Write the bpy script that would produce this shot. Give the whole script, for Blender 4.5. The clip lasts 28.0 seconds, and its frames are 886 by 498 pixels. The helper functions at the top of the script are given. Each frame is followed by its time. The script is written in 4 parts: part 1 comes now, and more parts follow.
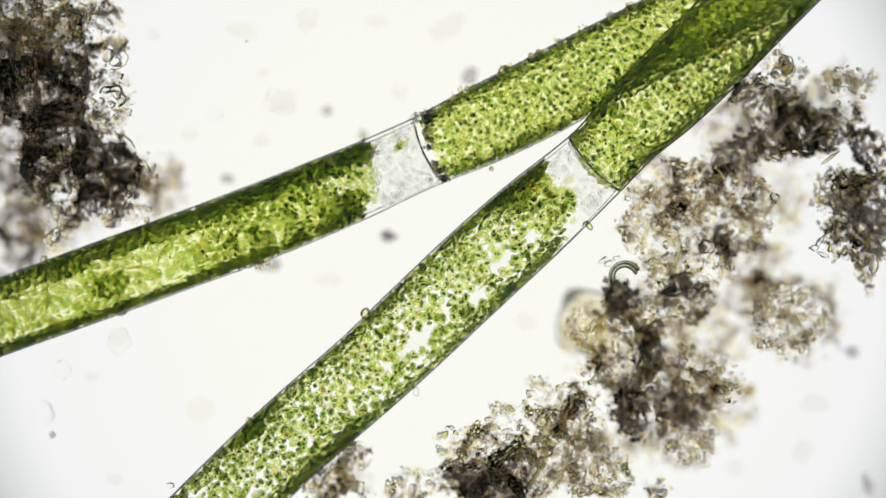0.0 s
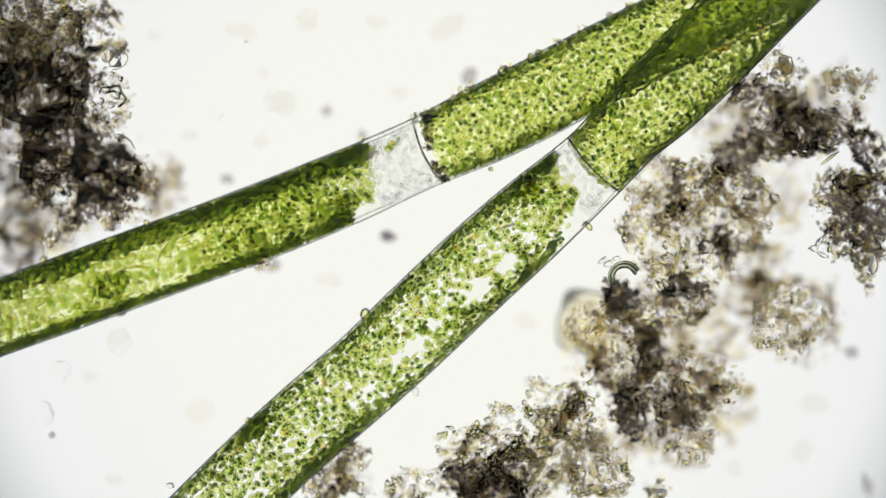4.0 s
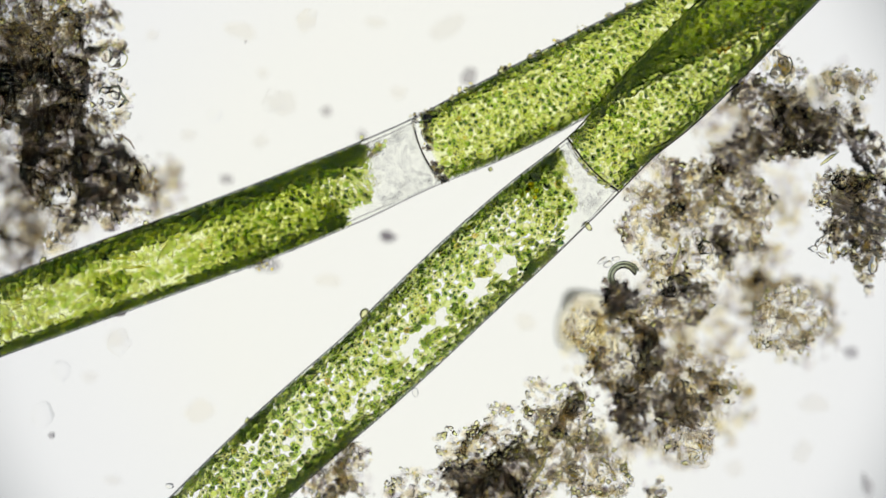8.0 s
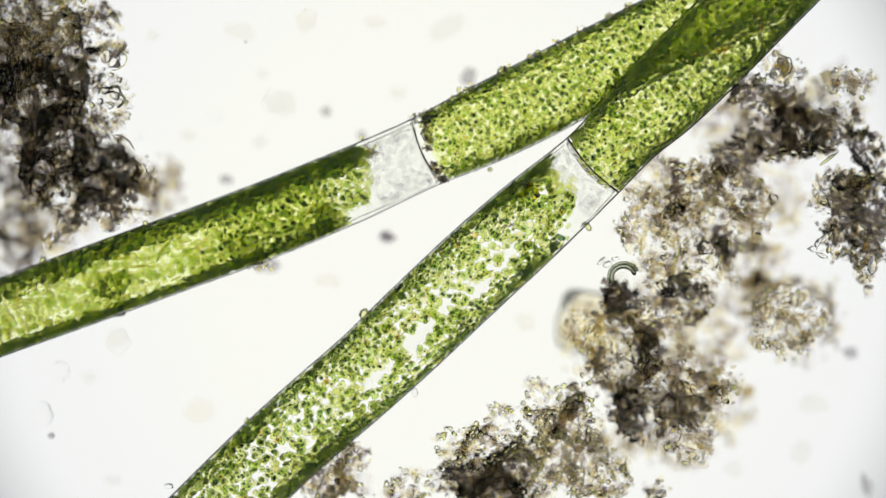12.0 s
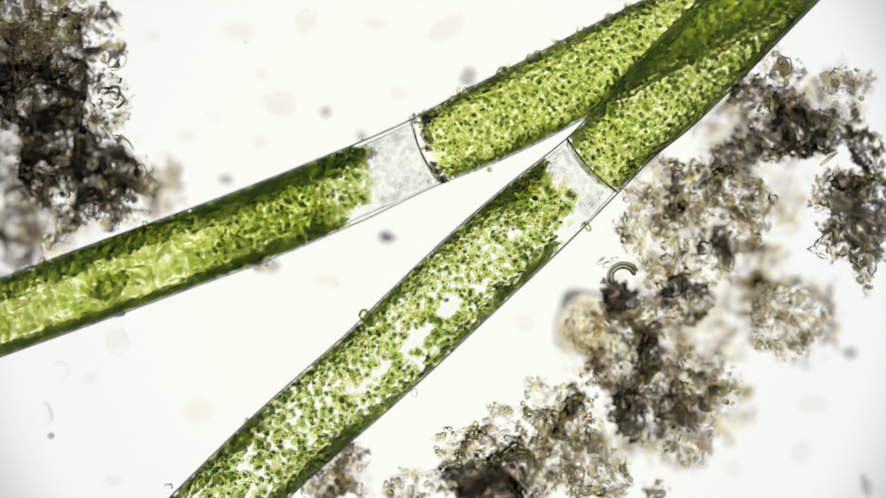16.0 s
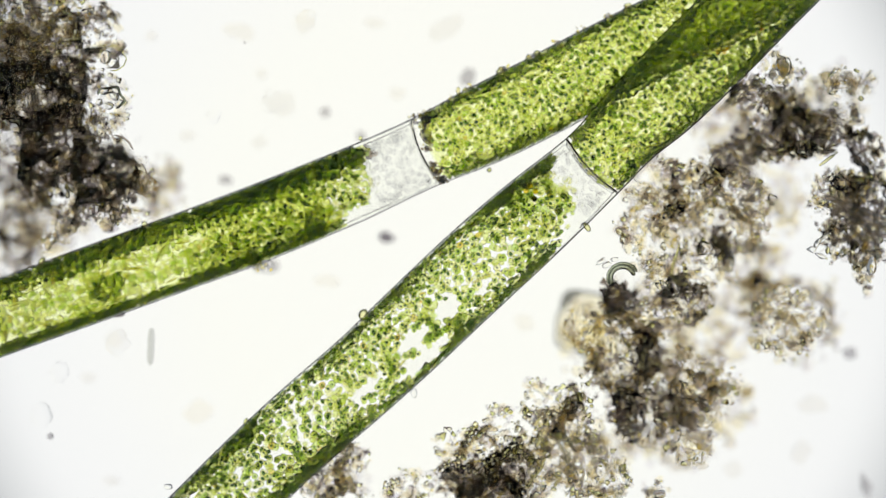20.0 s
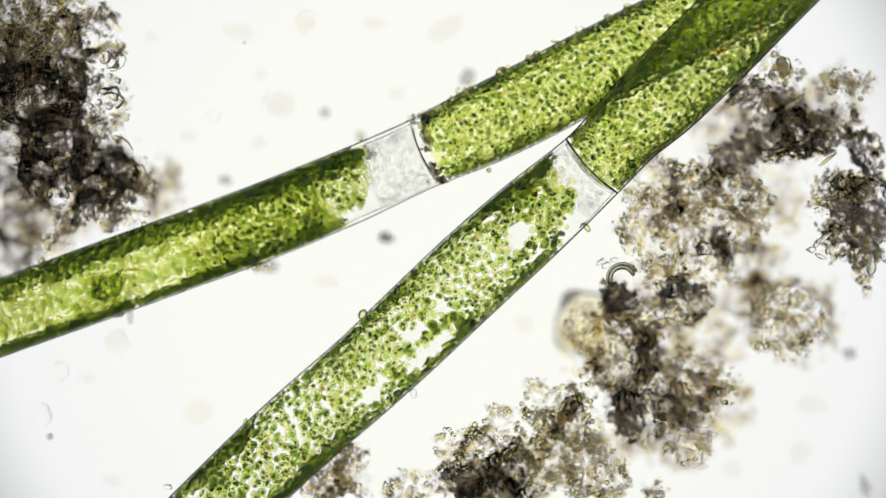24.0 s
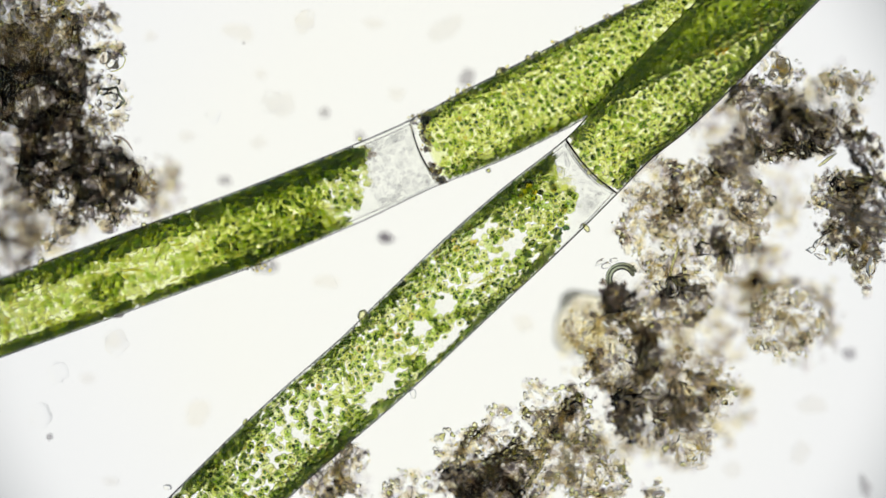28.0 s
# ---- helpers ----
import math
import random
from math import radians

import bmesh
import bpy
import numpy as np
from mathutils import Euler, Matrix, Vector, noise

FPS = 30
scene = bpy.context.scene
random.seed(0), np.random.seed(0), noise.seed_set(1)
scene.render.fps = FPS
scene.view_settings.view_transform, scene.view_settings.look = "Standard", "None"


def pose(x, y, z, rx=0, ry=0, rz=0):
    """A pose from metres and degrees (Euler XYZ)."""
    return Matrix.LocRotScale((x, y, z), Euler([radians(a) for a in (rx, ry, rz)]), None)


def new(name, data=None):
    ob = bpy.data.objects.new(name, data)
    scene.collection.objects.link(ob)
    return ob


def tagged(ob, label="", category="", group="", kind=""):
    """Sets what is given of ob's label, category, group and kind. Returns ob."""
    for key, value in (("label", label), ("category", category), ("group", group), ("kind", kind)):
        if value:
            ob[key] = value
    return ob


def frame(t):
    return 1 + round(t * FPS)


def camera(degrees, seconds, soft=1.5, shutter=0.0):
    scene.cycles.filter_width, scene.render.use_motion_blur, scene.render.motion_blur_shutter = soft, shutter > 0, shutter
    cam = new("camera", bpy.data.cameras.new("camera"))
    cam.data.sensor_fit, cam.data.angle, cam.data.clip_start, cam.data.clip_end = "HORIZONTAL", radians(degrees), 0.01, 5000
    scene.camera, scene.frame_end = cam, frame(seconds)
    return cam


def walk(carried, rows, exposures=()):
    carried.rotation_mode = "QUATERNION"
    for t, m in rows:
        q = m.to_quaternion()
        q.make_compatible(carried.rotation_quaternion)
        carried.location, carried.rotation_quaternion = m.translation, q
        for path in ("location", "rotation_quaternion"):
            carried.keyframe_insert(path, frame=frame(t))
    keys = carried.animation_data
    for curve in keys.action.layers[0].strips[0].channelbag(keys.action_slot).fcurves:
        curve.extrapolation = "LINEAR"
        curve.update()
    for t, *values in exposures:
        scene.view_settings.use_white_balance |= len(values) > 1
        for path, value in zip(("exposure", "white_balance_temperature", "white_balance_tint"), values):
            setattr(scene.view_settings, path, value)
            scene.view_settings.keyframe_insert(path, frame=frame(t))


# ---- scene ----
# Microscope field: one unit of the plan (u) is a thousandth of a metre; the plan is drawn at z = 0.
WIDE = 14.0
H = 0.784 / math.tan(radians(WIDE / 2))
cam = camera(WIDE, 28.0, soft=1.2)
cam.data.dof.use_dof = True
cam.data.dof.focus_distance = H - 0.180
cam.data.dof.aperture_fstop = cam.data.lens / 1000 / 0.21
walk(cam, [(0.0, pose(-0.0015, -0.0010, H)), (14.0, pose(0.0011, 0.0007, H)), (28.0, pose(0.0035, 0.0024, H))],
     [(0.0, 0.093), (3.0, 0.067), (8.0, 0.027), (11.0, 0.085), (12.0, 0.10), (17.0, 0.12), (20.0, 0.135), (25.0, 0.106), (28.0, 0.093)])

# ---- light ----
# Ambient light kept up to lift the darks, as stray light would.
world = bpy.data.worlds.new("fill_light")
world.use_nodes = True
scene.world = world
world.node_tree.nodes["Background"].inputs["Color"].default_value = (0.9, 0.95, 1.0, 1)
world.node_tree.nodes["Background"].inputs["Strength"].default_value = 0.24
wt = world.node_tree
# Sky added to brighten side views; no such source is known here.
sky = wt.nodes.new("ShaderNodeTexSky")
sky.sky_type, sky.sun_disc, sky.sun_elevation, sky.sun_rotation = "NISHITA", False, radians(55), radians(40)
above = wt.nodes.new("ShaderNodeBackground")
above.inputs["Strength"].default_value = 0.05
both = wt.nodes.new("ShaderNodeAddShader")
wt.links.new(sky.outputs[0], above.inputs["Color"])
wt.links.new(wt.nodes["Background"].outputs[0], both.inputs[0])
wt.links.new(above.outputs[0], both.inputs[1])
wt.links.new(both.outputs[0], wt.nodes["World Output"].inputs["Surface"])
scene.cycles.transparent_max_bounces = 64
scene.cycles.max_bounces = 32
scene.cycles.transmission_bounces = 32


# ---- materials ----
def tree(name):
    m = bpy.data.materials.new(name)
    m.use_nodes = True
    nt = m.node_tree
    nt.nodes.clear()
    out = nt.nodes.new("ShaderNodeOutputMaterial")
    return m, nt, out


def node(nt, kind, **values):
    n = nt.nodes.new(kind)
    for key, v in values.items():
        n.inputs[key].default_value = v
    return n


def chance(nt):
    """A number from 0 to 1 for each object and each loose piece of a mesh."""
    info, geo = nt.nodes.new("ShaderNodeObjectInfo"), nt.nodes.new("ShaderNodeNewGeometry")
    add, fr = nt.nodes.new("ShaderNodeMath"), nt.nodes.new("ShaderNodeMath")
    add.operation, fr.operation = "ADD", "FRACT"
    nt.links.new(info.outputs["Random"], add.inputs[0])
    nt.links.new(geo.outputs["Random Per Island"], add.inputs[1])
    nt.links.new(add.outputs[0], fr.inputs[0])
    return fr.outputs[0]


def ramp(nt, value, stops):
    r = nt.nodes.new("ShaderNodeValToRGB")
    el = r.color_ramp.elements
    while len(el) < len(stops):
        el.new(0.5)
    for e, (at, c) in zip(el, stops):
        e.position, e.color = at, (*c, 1)
    nt.links.new(value, r.inputs[0])
    return r.outputs[0]


def clear_stuff(name, stops, ior, rough=0.0, grain=0.0, scale=200.0, veil=0.0):
    """A see-through body: light goes through it, is tinted and bent."""
    m, nt, out = tree(name)
    ref = node(nt, "ShaderNodeBsdfRefraction", Roughness=rough, IOR=ior)
    nt.links.new(ramp(nt, chance(nt), stops), ref.inputs["Color"])
    if grain:
        no = node(nt, "ShaderNodeTexNoise", Scale=scale, Detail=2.0)
        co = nt.nodes.new("ShaderNodeTexCoord")
        nt.links.new(co.outputs["Object"], no.inputs["Vector"])
        b = node(nt, "ShaderNodeBump", Strength=grain, Distance=0.002)
        nt.links.new(no.outputs[0], b.inputs["Height"])
        nt.links.new(b.outputs[0], ref.inputs["Normal"])
    last = ref.outputs[0]
    if veil:
        dif = node(nt, "ShaderNodeBsdfDiffuse", Color=(0.46, 0.57, 0.52, 1))
        mix = node(nt, "ShaderNodeMixShader", Fac=veil)
        nt.links.new(last, mix.inputs[1])
        nt.links.new(dif.outputs[0], mix.inputs[2])
        last = mix.outputs[0]
    nt.links.new(last, out.inputs[0])
    return m


CHLORO = clear_stuff("chloroplast_green", [(0.0, (0.85, 0.932, 0.58)), (0.3, (0.942, 0.973, 0.67)), (0.7, (0.981, 0.99, 0.745)), (0.98, (0.992, 0.989, 0.79)), (1.0, (0.97, 0.88, 0.52))], 1.054, veil=0.045)
DENSE = clear_stuff("starch_body_green", [(0.0, (0.31, 0.45, 0.30)), (0.6, (0.55, 0.68, 0.45)), (1.0, (0.80, 0.87, 0.58))], 1.13, veil=0.06)
WALL = clear_stuff("cell_wall_clear", [(0.0, (0.992, 0.994, 0.985)), (1.0, (0.992, 0.994, 0.985))], 1.026)
SEPTUM = clear_stuff("septum_clear", [(0.0, (0.90, 0.89, 0.85)), (1.0, (0.90, 0.89, 0.85))], 1.03)
SAP = clear_stuff("sap_granule_clear", [(0.0, (0.985, 0.985, 0.985)), (1.0, (0.998, 0.998, 0.998))], 1.015)
GRAIN = clear_stuff("mineral_grain", [(0.0, (0.95, 0.94, 0.86)), (0.4, (0.99, 0.99, 0.97)), (0.8, (0.98, 0.97, 0.78)), (1.0, (0.94, 0.95, 0.70))], 1.10)
FLOC = clear_stuff("brown_floc", [(0.0, (0.84, 0.825, 0.835)), (0.3, (0.955, 0.942, 0.94)), (0.6, (0.988, 0.974, 0.905)), (0.85, (0.988, 0.95, 0.66)), (1.0, (0.985, 0.90, 0.48))], 1.085, veil=0.03)
STRAND = clear_stuff("cytoplasm_strand", [(0.0, (0.84, 0.83, 0.58)), (0.4, (0.94, 0.94, 0.70)), (0.75, (0.985, 0.985, 0.90)), (1.0, (0.95, 0.92, 0.68))], 1.04)
HAZE = clear_stuff("pale_floc", [(0.0, (0.955, 0.947, 0.96)), (0.5, (0.977, 0.968, 0.958)), (1.0, (0.986, 0.965, 0.88))], 1.012)
DARK = clear_stuff("dark_floc", [(0.0, (0.58, 0.555, 0.565)), (0.6, (0.74, 0.705, 0.695)), (1.0, (0.88, 0.825, 0.73))], 1.045, veil=0.05)
AMBER = clear_stuff("amber_vesicle", [(0.0, (0.985, 0.96, 0.86)), (1.0, (0.985, 0.96, 0.86))], 1.13, grain=0.7, scale=60.0)
ORANGE = clear_stuff("orange_body", [(0.0, (0.96, 0.84, 0.30)), (1.0, (0.975, 0.88, 0.38))], 1.04)
DUST = clear_stuff("dust_grey", [(0.0, (0.72, 0.71, 0.72)), (1.0, (0.82, 0.81, 0.81))], 1.02)
DUSK = clear_stuff("dust_dark", [(0.0, (0.42, 0.40, 0.44)), (1.0, (0.52, 0.50, 0.52))], 1.02)
SHEET = clear_stuff("cytoplasm_green", [(0.0, (0.975, 0.986, 0.855)), (1.0, (0.975, 0.986, 0.855))], 1.02, grain=0.7, scale=90.0)
FAINT = clear_stuff("dust_faint", [(0.0, (0.965, 0.96, 0.95)), (1.0, (0.985, 0.975, 0.95))], 1.01)
BUBBLE = clear_stuff("clear_cell", [(0.0, (0.985, 0.985, 0.985)), (1.0, (0.99, 0.99, 0.98))], 1.13)
DIM = clear_stuff("faint_cell", [(0.0, (0.995, 0.995, 0.995)), (1.0, (0.995, 0.995, 0.995))], 1.014)
CURL = clear_stuff("curled_tube_grey", [(0.0, (0.66, 0.69, 0.60)), (1.0, (0.72, 0.74, 0.66))], 1.22)
RUST = clear_stuff("rust_crumb", [(0.0, (0.88, 0.70, 0.42)), (1.0, (0.93, 0.80, 0.52))], 1.03)
EPI = clear_stuff("epiphyte_yellow_green", [(0.0, (0.90, 0.91, 0.62)), (0.6, (0.95, 0.94, 0.72)), (1.0, (0.93, 0.87, 0.64))], 1.24)
RODS = clear_stuff("rod_grey", [(0.0, (0.78, 0.80, 0.78)), (1.0, (0.83, 0.83, 0.82))], 1.02)


def slide_glass():
    m, nt, out = tree("slide_glass")
    tr = node(nt, "ShaderNodeBsdfTransparent", Color=(0.985, 0.99, 0.985, 1))
    gl = node(nt, "ShaderNodeBsdfGlossy", Roughness=0.02)
    fr = node(nt, "ShaderNodeFresnel", IOR=1.15)
    mix = nt.nodes.new("ShaderNodeMixShader")
    nt.links.new(fr.outputs[0], mix.inputs[0])
    nt.links.new(tr.outputs[0], mix.inputs[1])
    nt.links.new(gl.outputs[0], mix.inputs[2])
    nt.links.new(mix.outputs[0], out.inputs[0])
    return m


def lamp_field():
    """The condenser's lit field; a vignette is painted into its glow, weaker and cooler towards its rim."""
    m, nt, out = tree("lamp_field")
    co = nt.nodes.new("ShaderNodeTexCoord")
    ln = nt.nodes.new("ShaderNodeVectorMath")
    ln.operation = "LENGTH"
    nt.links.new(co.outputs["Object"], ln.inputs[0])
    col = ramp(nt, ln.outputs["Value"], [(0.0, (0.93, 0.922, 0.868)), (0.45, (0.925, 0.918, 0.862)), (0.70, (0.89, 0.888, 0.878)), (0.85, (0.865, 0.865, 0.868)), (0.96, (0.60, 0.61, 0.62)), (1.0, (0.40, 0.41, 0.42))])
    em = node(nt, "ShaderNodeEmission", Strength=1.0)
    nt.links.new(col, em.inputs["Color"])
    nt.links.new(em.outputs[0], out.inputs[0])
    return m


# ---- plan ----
def at(x, y, z=0.0):
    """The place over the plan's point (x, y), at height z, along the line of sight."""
    k = (H - z) / H / 1000
    return Vector(((x - 784) * k, (441 - y) * k, z))


def mesh_part(name, me, material, parent, label="", kind=""):
    if material and not me.materials:
        me.materials.append(material)
    ob = new(name, me)
    ob.parent = parent
    return tagged(ob, label, kind=kind)


def soup(name, verts, faces, smooth=True):
    me = bpy.data.meshes.new(name)
    me.from_pydata([tuple(v) for v in verts], [], faces)
    if smooth:
        me.polygons.foreach_set("use_smooth", [True] * len(me.polygons))
    return me


def ball(segments, rings):
    """Vertices and faces of a unit sphere."""
    bm = bmesh.new()
    bmesh.ops.create_uvsphere(bm, u_segments=segments, v_segments=rings, radius=1)
    v = [x.co.copy() for x in bm.verts]
    f = [[x.index for x in p.verts] for p in bm.faces]
    bm.free()
    return v, f


def ico(level):
    bm = bmesh.new()
    bmesh.ops.create_icosphere(bm, subdivisions=level, radius=1)
    v = [x.co.copy() for x in bm.verts]
    f = [[x.index for x in p.verts] for p in bm.faces]
    bm.free()
    return v, f


BALL = ball(8, 4)
FINE = ball(26, 16)
ICO = ico(1)
ICO2 = ico(2)


def turned(rng):
    return Euler([rng.uniform(0, 6.28) for _ in range(3)]).to_matrix()


# ---- setting ----
def disc(name, r, z, thick, material):
    bm = bmesh.new()
    bmesh.ops.create_cone(bm, cap_ends=True, segments=96, radius1=r, radius2=r, depth=thick)
    me = bpy.data.meshes.new(name)
    bm.to_mesh(me)
    bm.free()
    me.materials.append(material)
    ob = new(name, me)
    ob.location = (0, 0, z)
    return ob


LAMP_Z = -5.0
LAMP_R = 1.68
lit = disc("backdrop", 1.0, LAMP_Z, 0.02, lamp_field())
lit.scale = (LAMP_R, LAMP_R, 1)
tagged(lit, "white field of the lamp below the slide, painted dimmer at its rim", "backdrop", kind="structure")

bm = bmesh.new()
bmesh.ops.create_cube(bm, size=1, matrix=Matrix.Diagonal((3.4, 2.2, 0.30, 1)))
bmesh.ops.bevel(bm, geom=bm.edges[:], offset=0.01, segments=2, affect="EDGES")
me = bpy.data.meshes.new("glass_slide")
bm.to_mesh(me)
bm.free()
me.materials.append(slide_glass())
slide = new("ground", me)
slide.location = (0, 0, -0.152)
tagged(slide, "clear glass microscope slide under the specimen", "glass slide", kind="structure")


# ---- filaments ----
class Tube:
    """A bent tube through stations (x, y, z, radius) of the plan."""

    def __init__(self, stations):
        pts = [(at(x, y, z), r / 1000) for x, y, z, r in stations]
        P, R = [], []
        n = len(pts)
        for i in range(n - 1):
            p0, p1, p2, p3 = pts[max(i - 1, 0)], pts[i], pts[i + 1], pts[min(i + 2, n - 1)]
            for k in range(24):
                t = k / 24
                a, b, c, d = (-t + 2 * t * t - t ** 3) / 2, (2 - 5 * t * t + 3 * t ** 3) / 2, (t + 4 * t * t - 3 * t ** 3) / 2, (t ** 3 - t * t) / 2
                P.append(p0[0] * a + p1[0] * b + p2[0] * c + p3[0] * d)
                R.append(p0[1] * a + p1[1] * b + p2[1] * c + p3[1] * d)
        P.append(pts[-1][0]), R.append(pts[-1][1])
        self.P, self.R = np.array(P), np.array(R)
        step = np.linalg.norm(np.diff(self.P, axis=0), axis=1)
        self.S = np.concatenate([[0], np.cumsum(step)])
        self.long = self.S[-1]
        self.T = np.gradient(self.P, self.S, axis=0)

    def line(self, s):
        p = Vector([np.interp(s, self.S, self.P[:, i]) for i in range(3)])
        t = Vector([np.interp(s, self.S, self.T[:, i]) for i in range(3)]).normalized()
        side = t.cross(Vector((0, 0, 1))).normalized()
        up = side.cross(t)
        return p, t, side, up, float(np.interp(s, self.S, self.R))

    def spot(self, s, a, deep=0.0):
        """Place and outward way at length s and angle a (0: to the tube's own side, 90 degrees: up)."""
        p, t, side, up, r = self.line(s)
        out = side * math.cos(a) + up * math.sin(a)
        return p + out * (r - deep), out, t

    def near(self, x, y):
        """The length at which the tube passes the plan's point (x, y)."""
        d = [((self.P[i] - np.array(at(x, y, self.P[i][2]))) ** 2)[:2].sum() for i in range(len(self.P))]
        return float(self.S[int(np.argmin(d))])

    def shell(self, name, s0, s1, deep, thick, seg=56, wave=0.0, seed=0):
        """A closed pipe wall from s0 to s1."""
        count = max(2, int((s1 - s0) / 0.012))
        verts, faces = [], []
        for i in range(count + 1):
            s = s0 + (s1 - s0) * i / count
            p, t, side, up, r = self.line(s)
            for d in (deep, deep + thick):
                for k in range(seg):
                    a = 2 * math.pi * k / seg
                    w = wave * noise.noise(Vector((s * 9 + seed, math.cos(a) * 1.3, math.sin(a) * 1.3)))
                    verts.append(p + (side * math.cos(a) + up * math.sin(a)) * (r - d + w))
        ring = 2 * seg
        for i in range(count):
            for k in range(seg):
                j = (k + 1) % seg
                a, b = i * ring, (i + 1) * ring
                faces.append((a + k, a + j, b + j, b + k))
                faces.append((a + seg + j, a + seg + k, b + seg + k, b + seg + j))
        for base, flip in ((0, 0), (count * ring, 1)):
            for k in range(seg):
                j = (k + 1) % seg
                q = (base + k, base + seg + k, base + seg + j, base + j)
                faces.append(q[::-1] if flip else q)
        return soup(name, verts, faces)

    def dome(self, name, s, bulge, thick, deep, seg=40, rings=8):
        """A thin curved cross wall."""
        p, t, side, up, r = self.line(s)
        up, t = Vector((0, 0, 1)), Vector((t.x, t.y, 0)).normalized()
        verts, faces = [], []
        for sign in (-1, 1):
            for i in range(rings + 1):
                q = i / rings
                for k in range(seg):
                    a = 2 * math.pi * k / seg
                    verts.append(p + (side * math.cos(a) + up * math.sin(a)) * (r - deep) * max(q, 0.01) + t * (bulge * (1 - (q * math.cos(a)) ** 2) + sign * thick / 2 * (1 + q)))
        layer = (rings + 1) * seg
        for n in (0, 1):
            for i in range(rings):
                for k in range(seg):
                    j = (k + 1) % seg
                    a = n * layer + i * seg
                    f = (a + k, a + j, a + seg + j, a + seg + k)
                    faces.append(f if n else f[::-1])
        e = rings * seg
        for k in range(seg):
            j = (k + 1) % seg
            faces.append((e + k, layer + e + k, layer + e + j, e + j))
        return soup(name, verts, faces)


def chloroplast_mesh(name, rx, ry, rz, rng):
    verts = []
    k = rng.uniform(0, 50)
    for v in BALL[0]:
        w = 1 + 0.55 * noise.noise(v * 1.3 + Vector((k, 0, 0)))
        verts.append((v.x * rx * w, v.y * ry * w, v.z * rz * w))
    return soup(name, verts, BALL[1])


def stand(p, out, along, spin):
    """A pose at p with its z along out, turned by spin."""
    z = out.normalized()
    x = (along - z * along.dot(z)).normalized()
    y = z.cross(x)
    m = Matrix((x, y, z)).transposed().to_4x4()
    return Matrix.Translation(p) @ m @ Matrix.Rotation(spin, 4, "Z")


MOVES = []
TIMES = [0, 2, 4, 6, 8, 10, 12, 14, 16, 18, 20, 22, 24, 26, 28]


def flow_rows(tube, s, a, deep, spin, drift, home):
    rows = []
    for t in TIMES:
        ds, da = drift(s, a, t)
        p, out, along = tube.spot(s + ds, a + da, deep)
        rows.append((t, Matrix.Translation(-home) @ stand(p, out, along, spin)))
    return rows


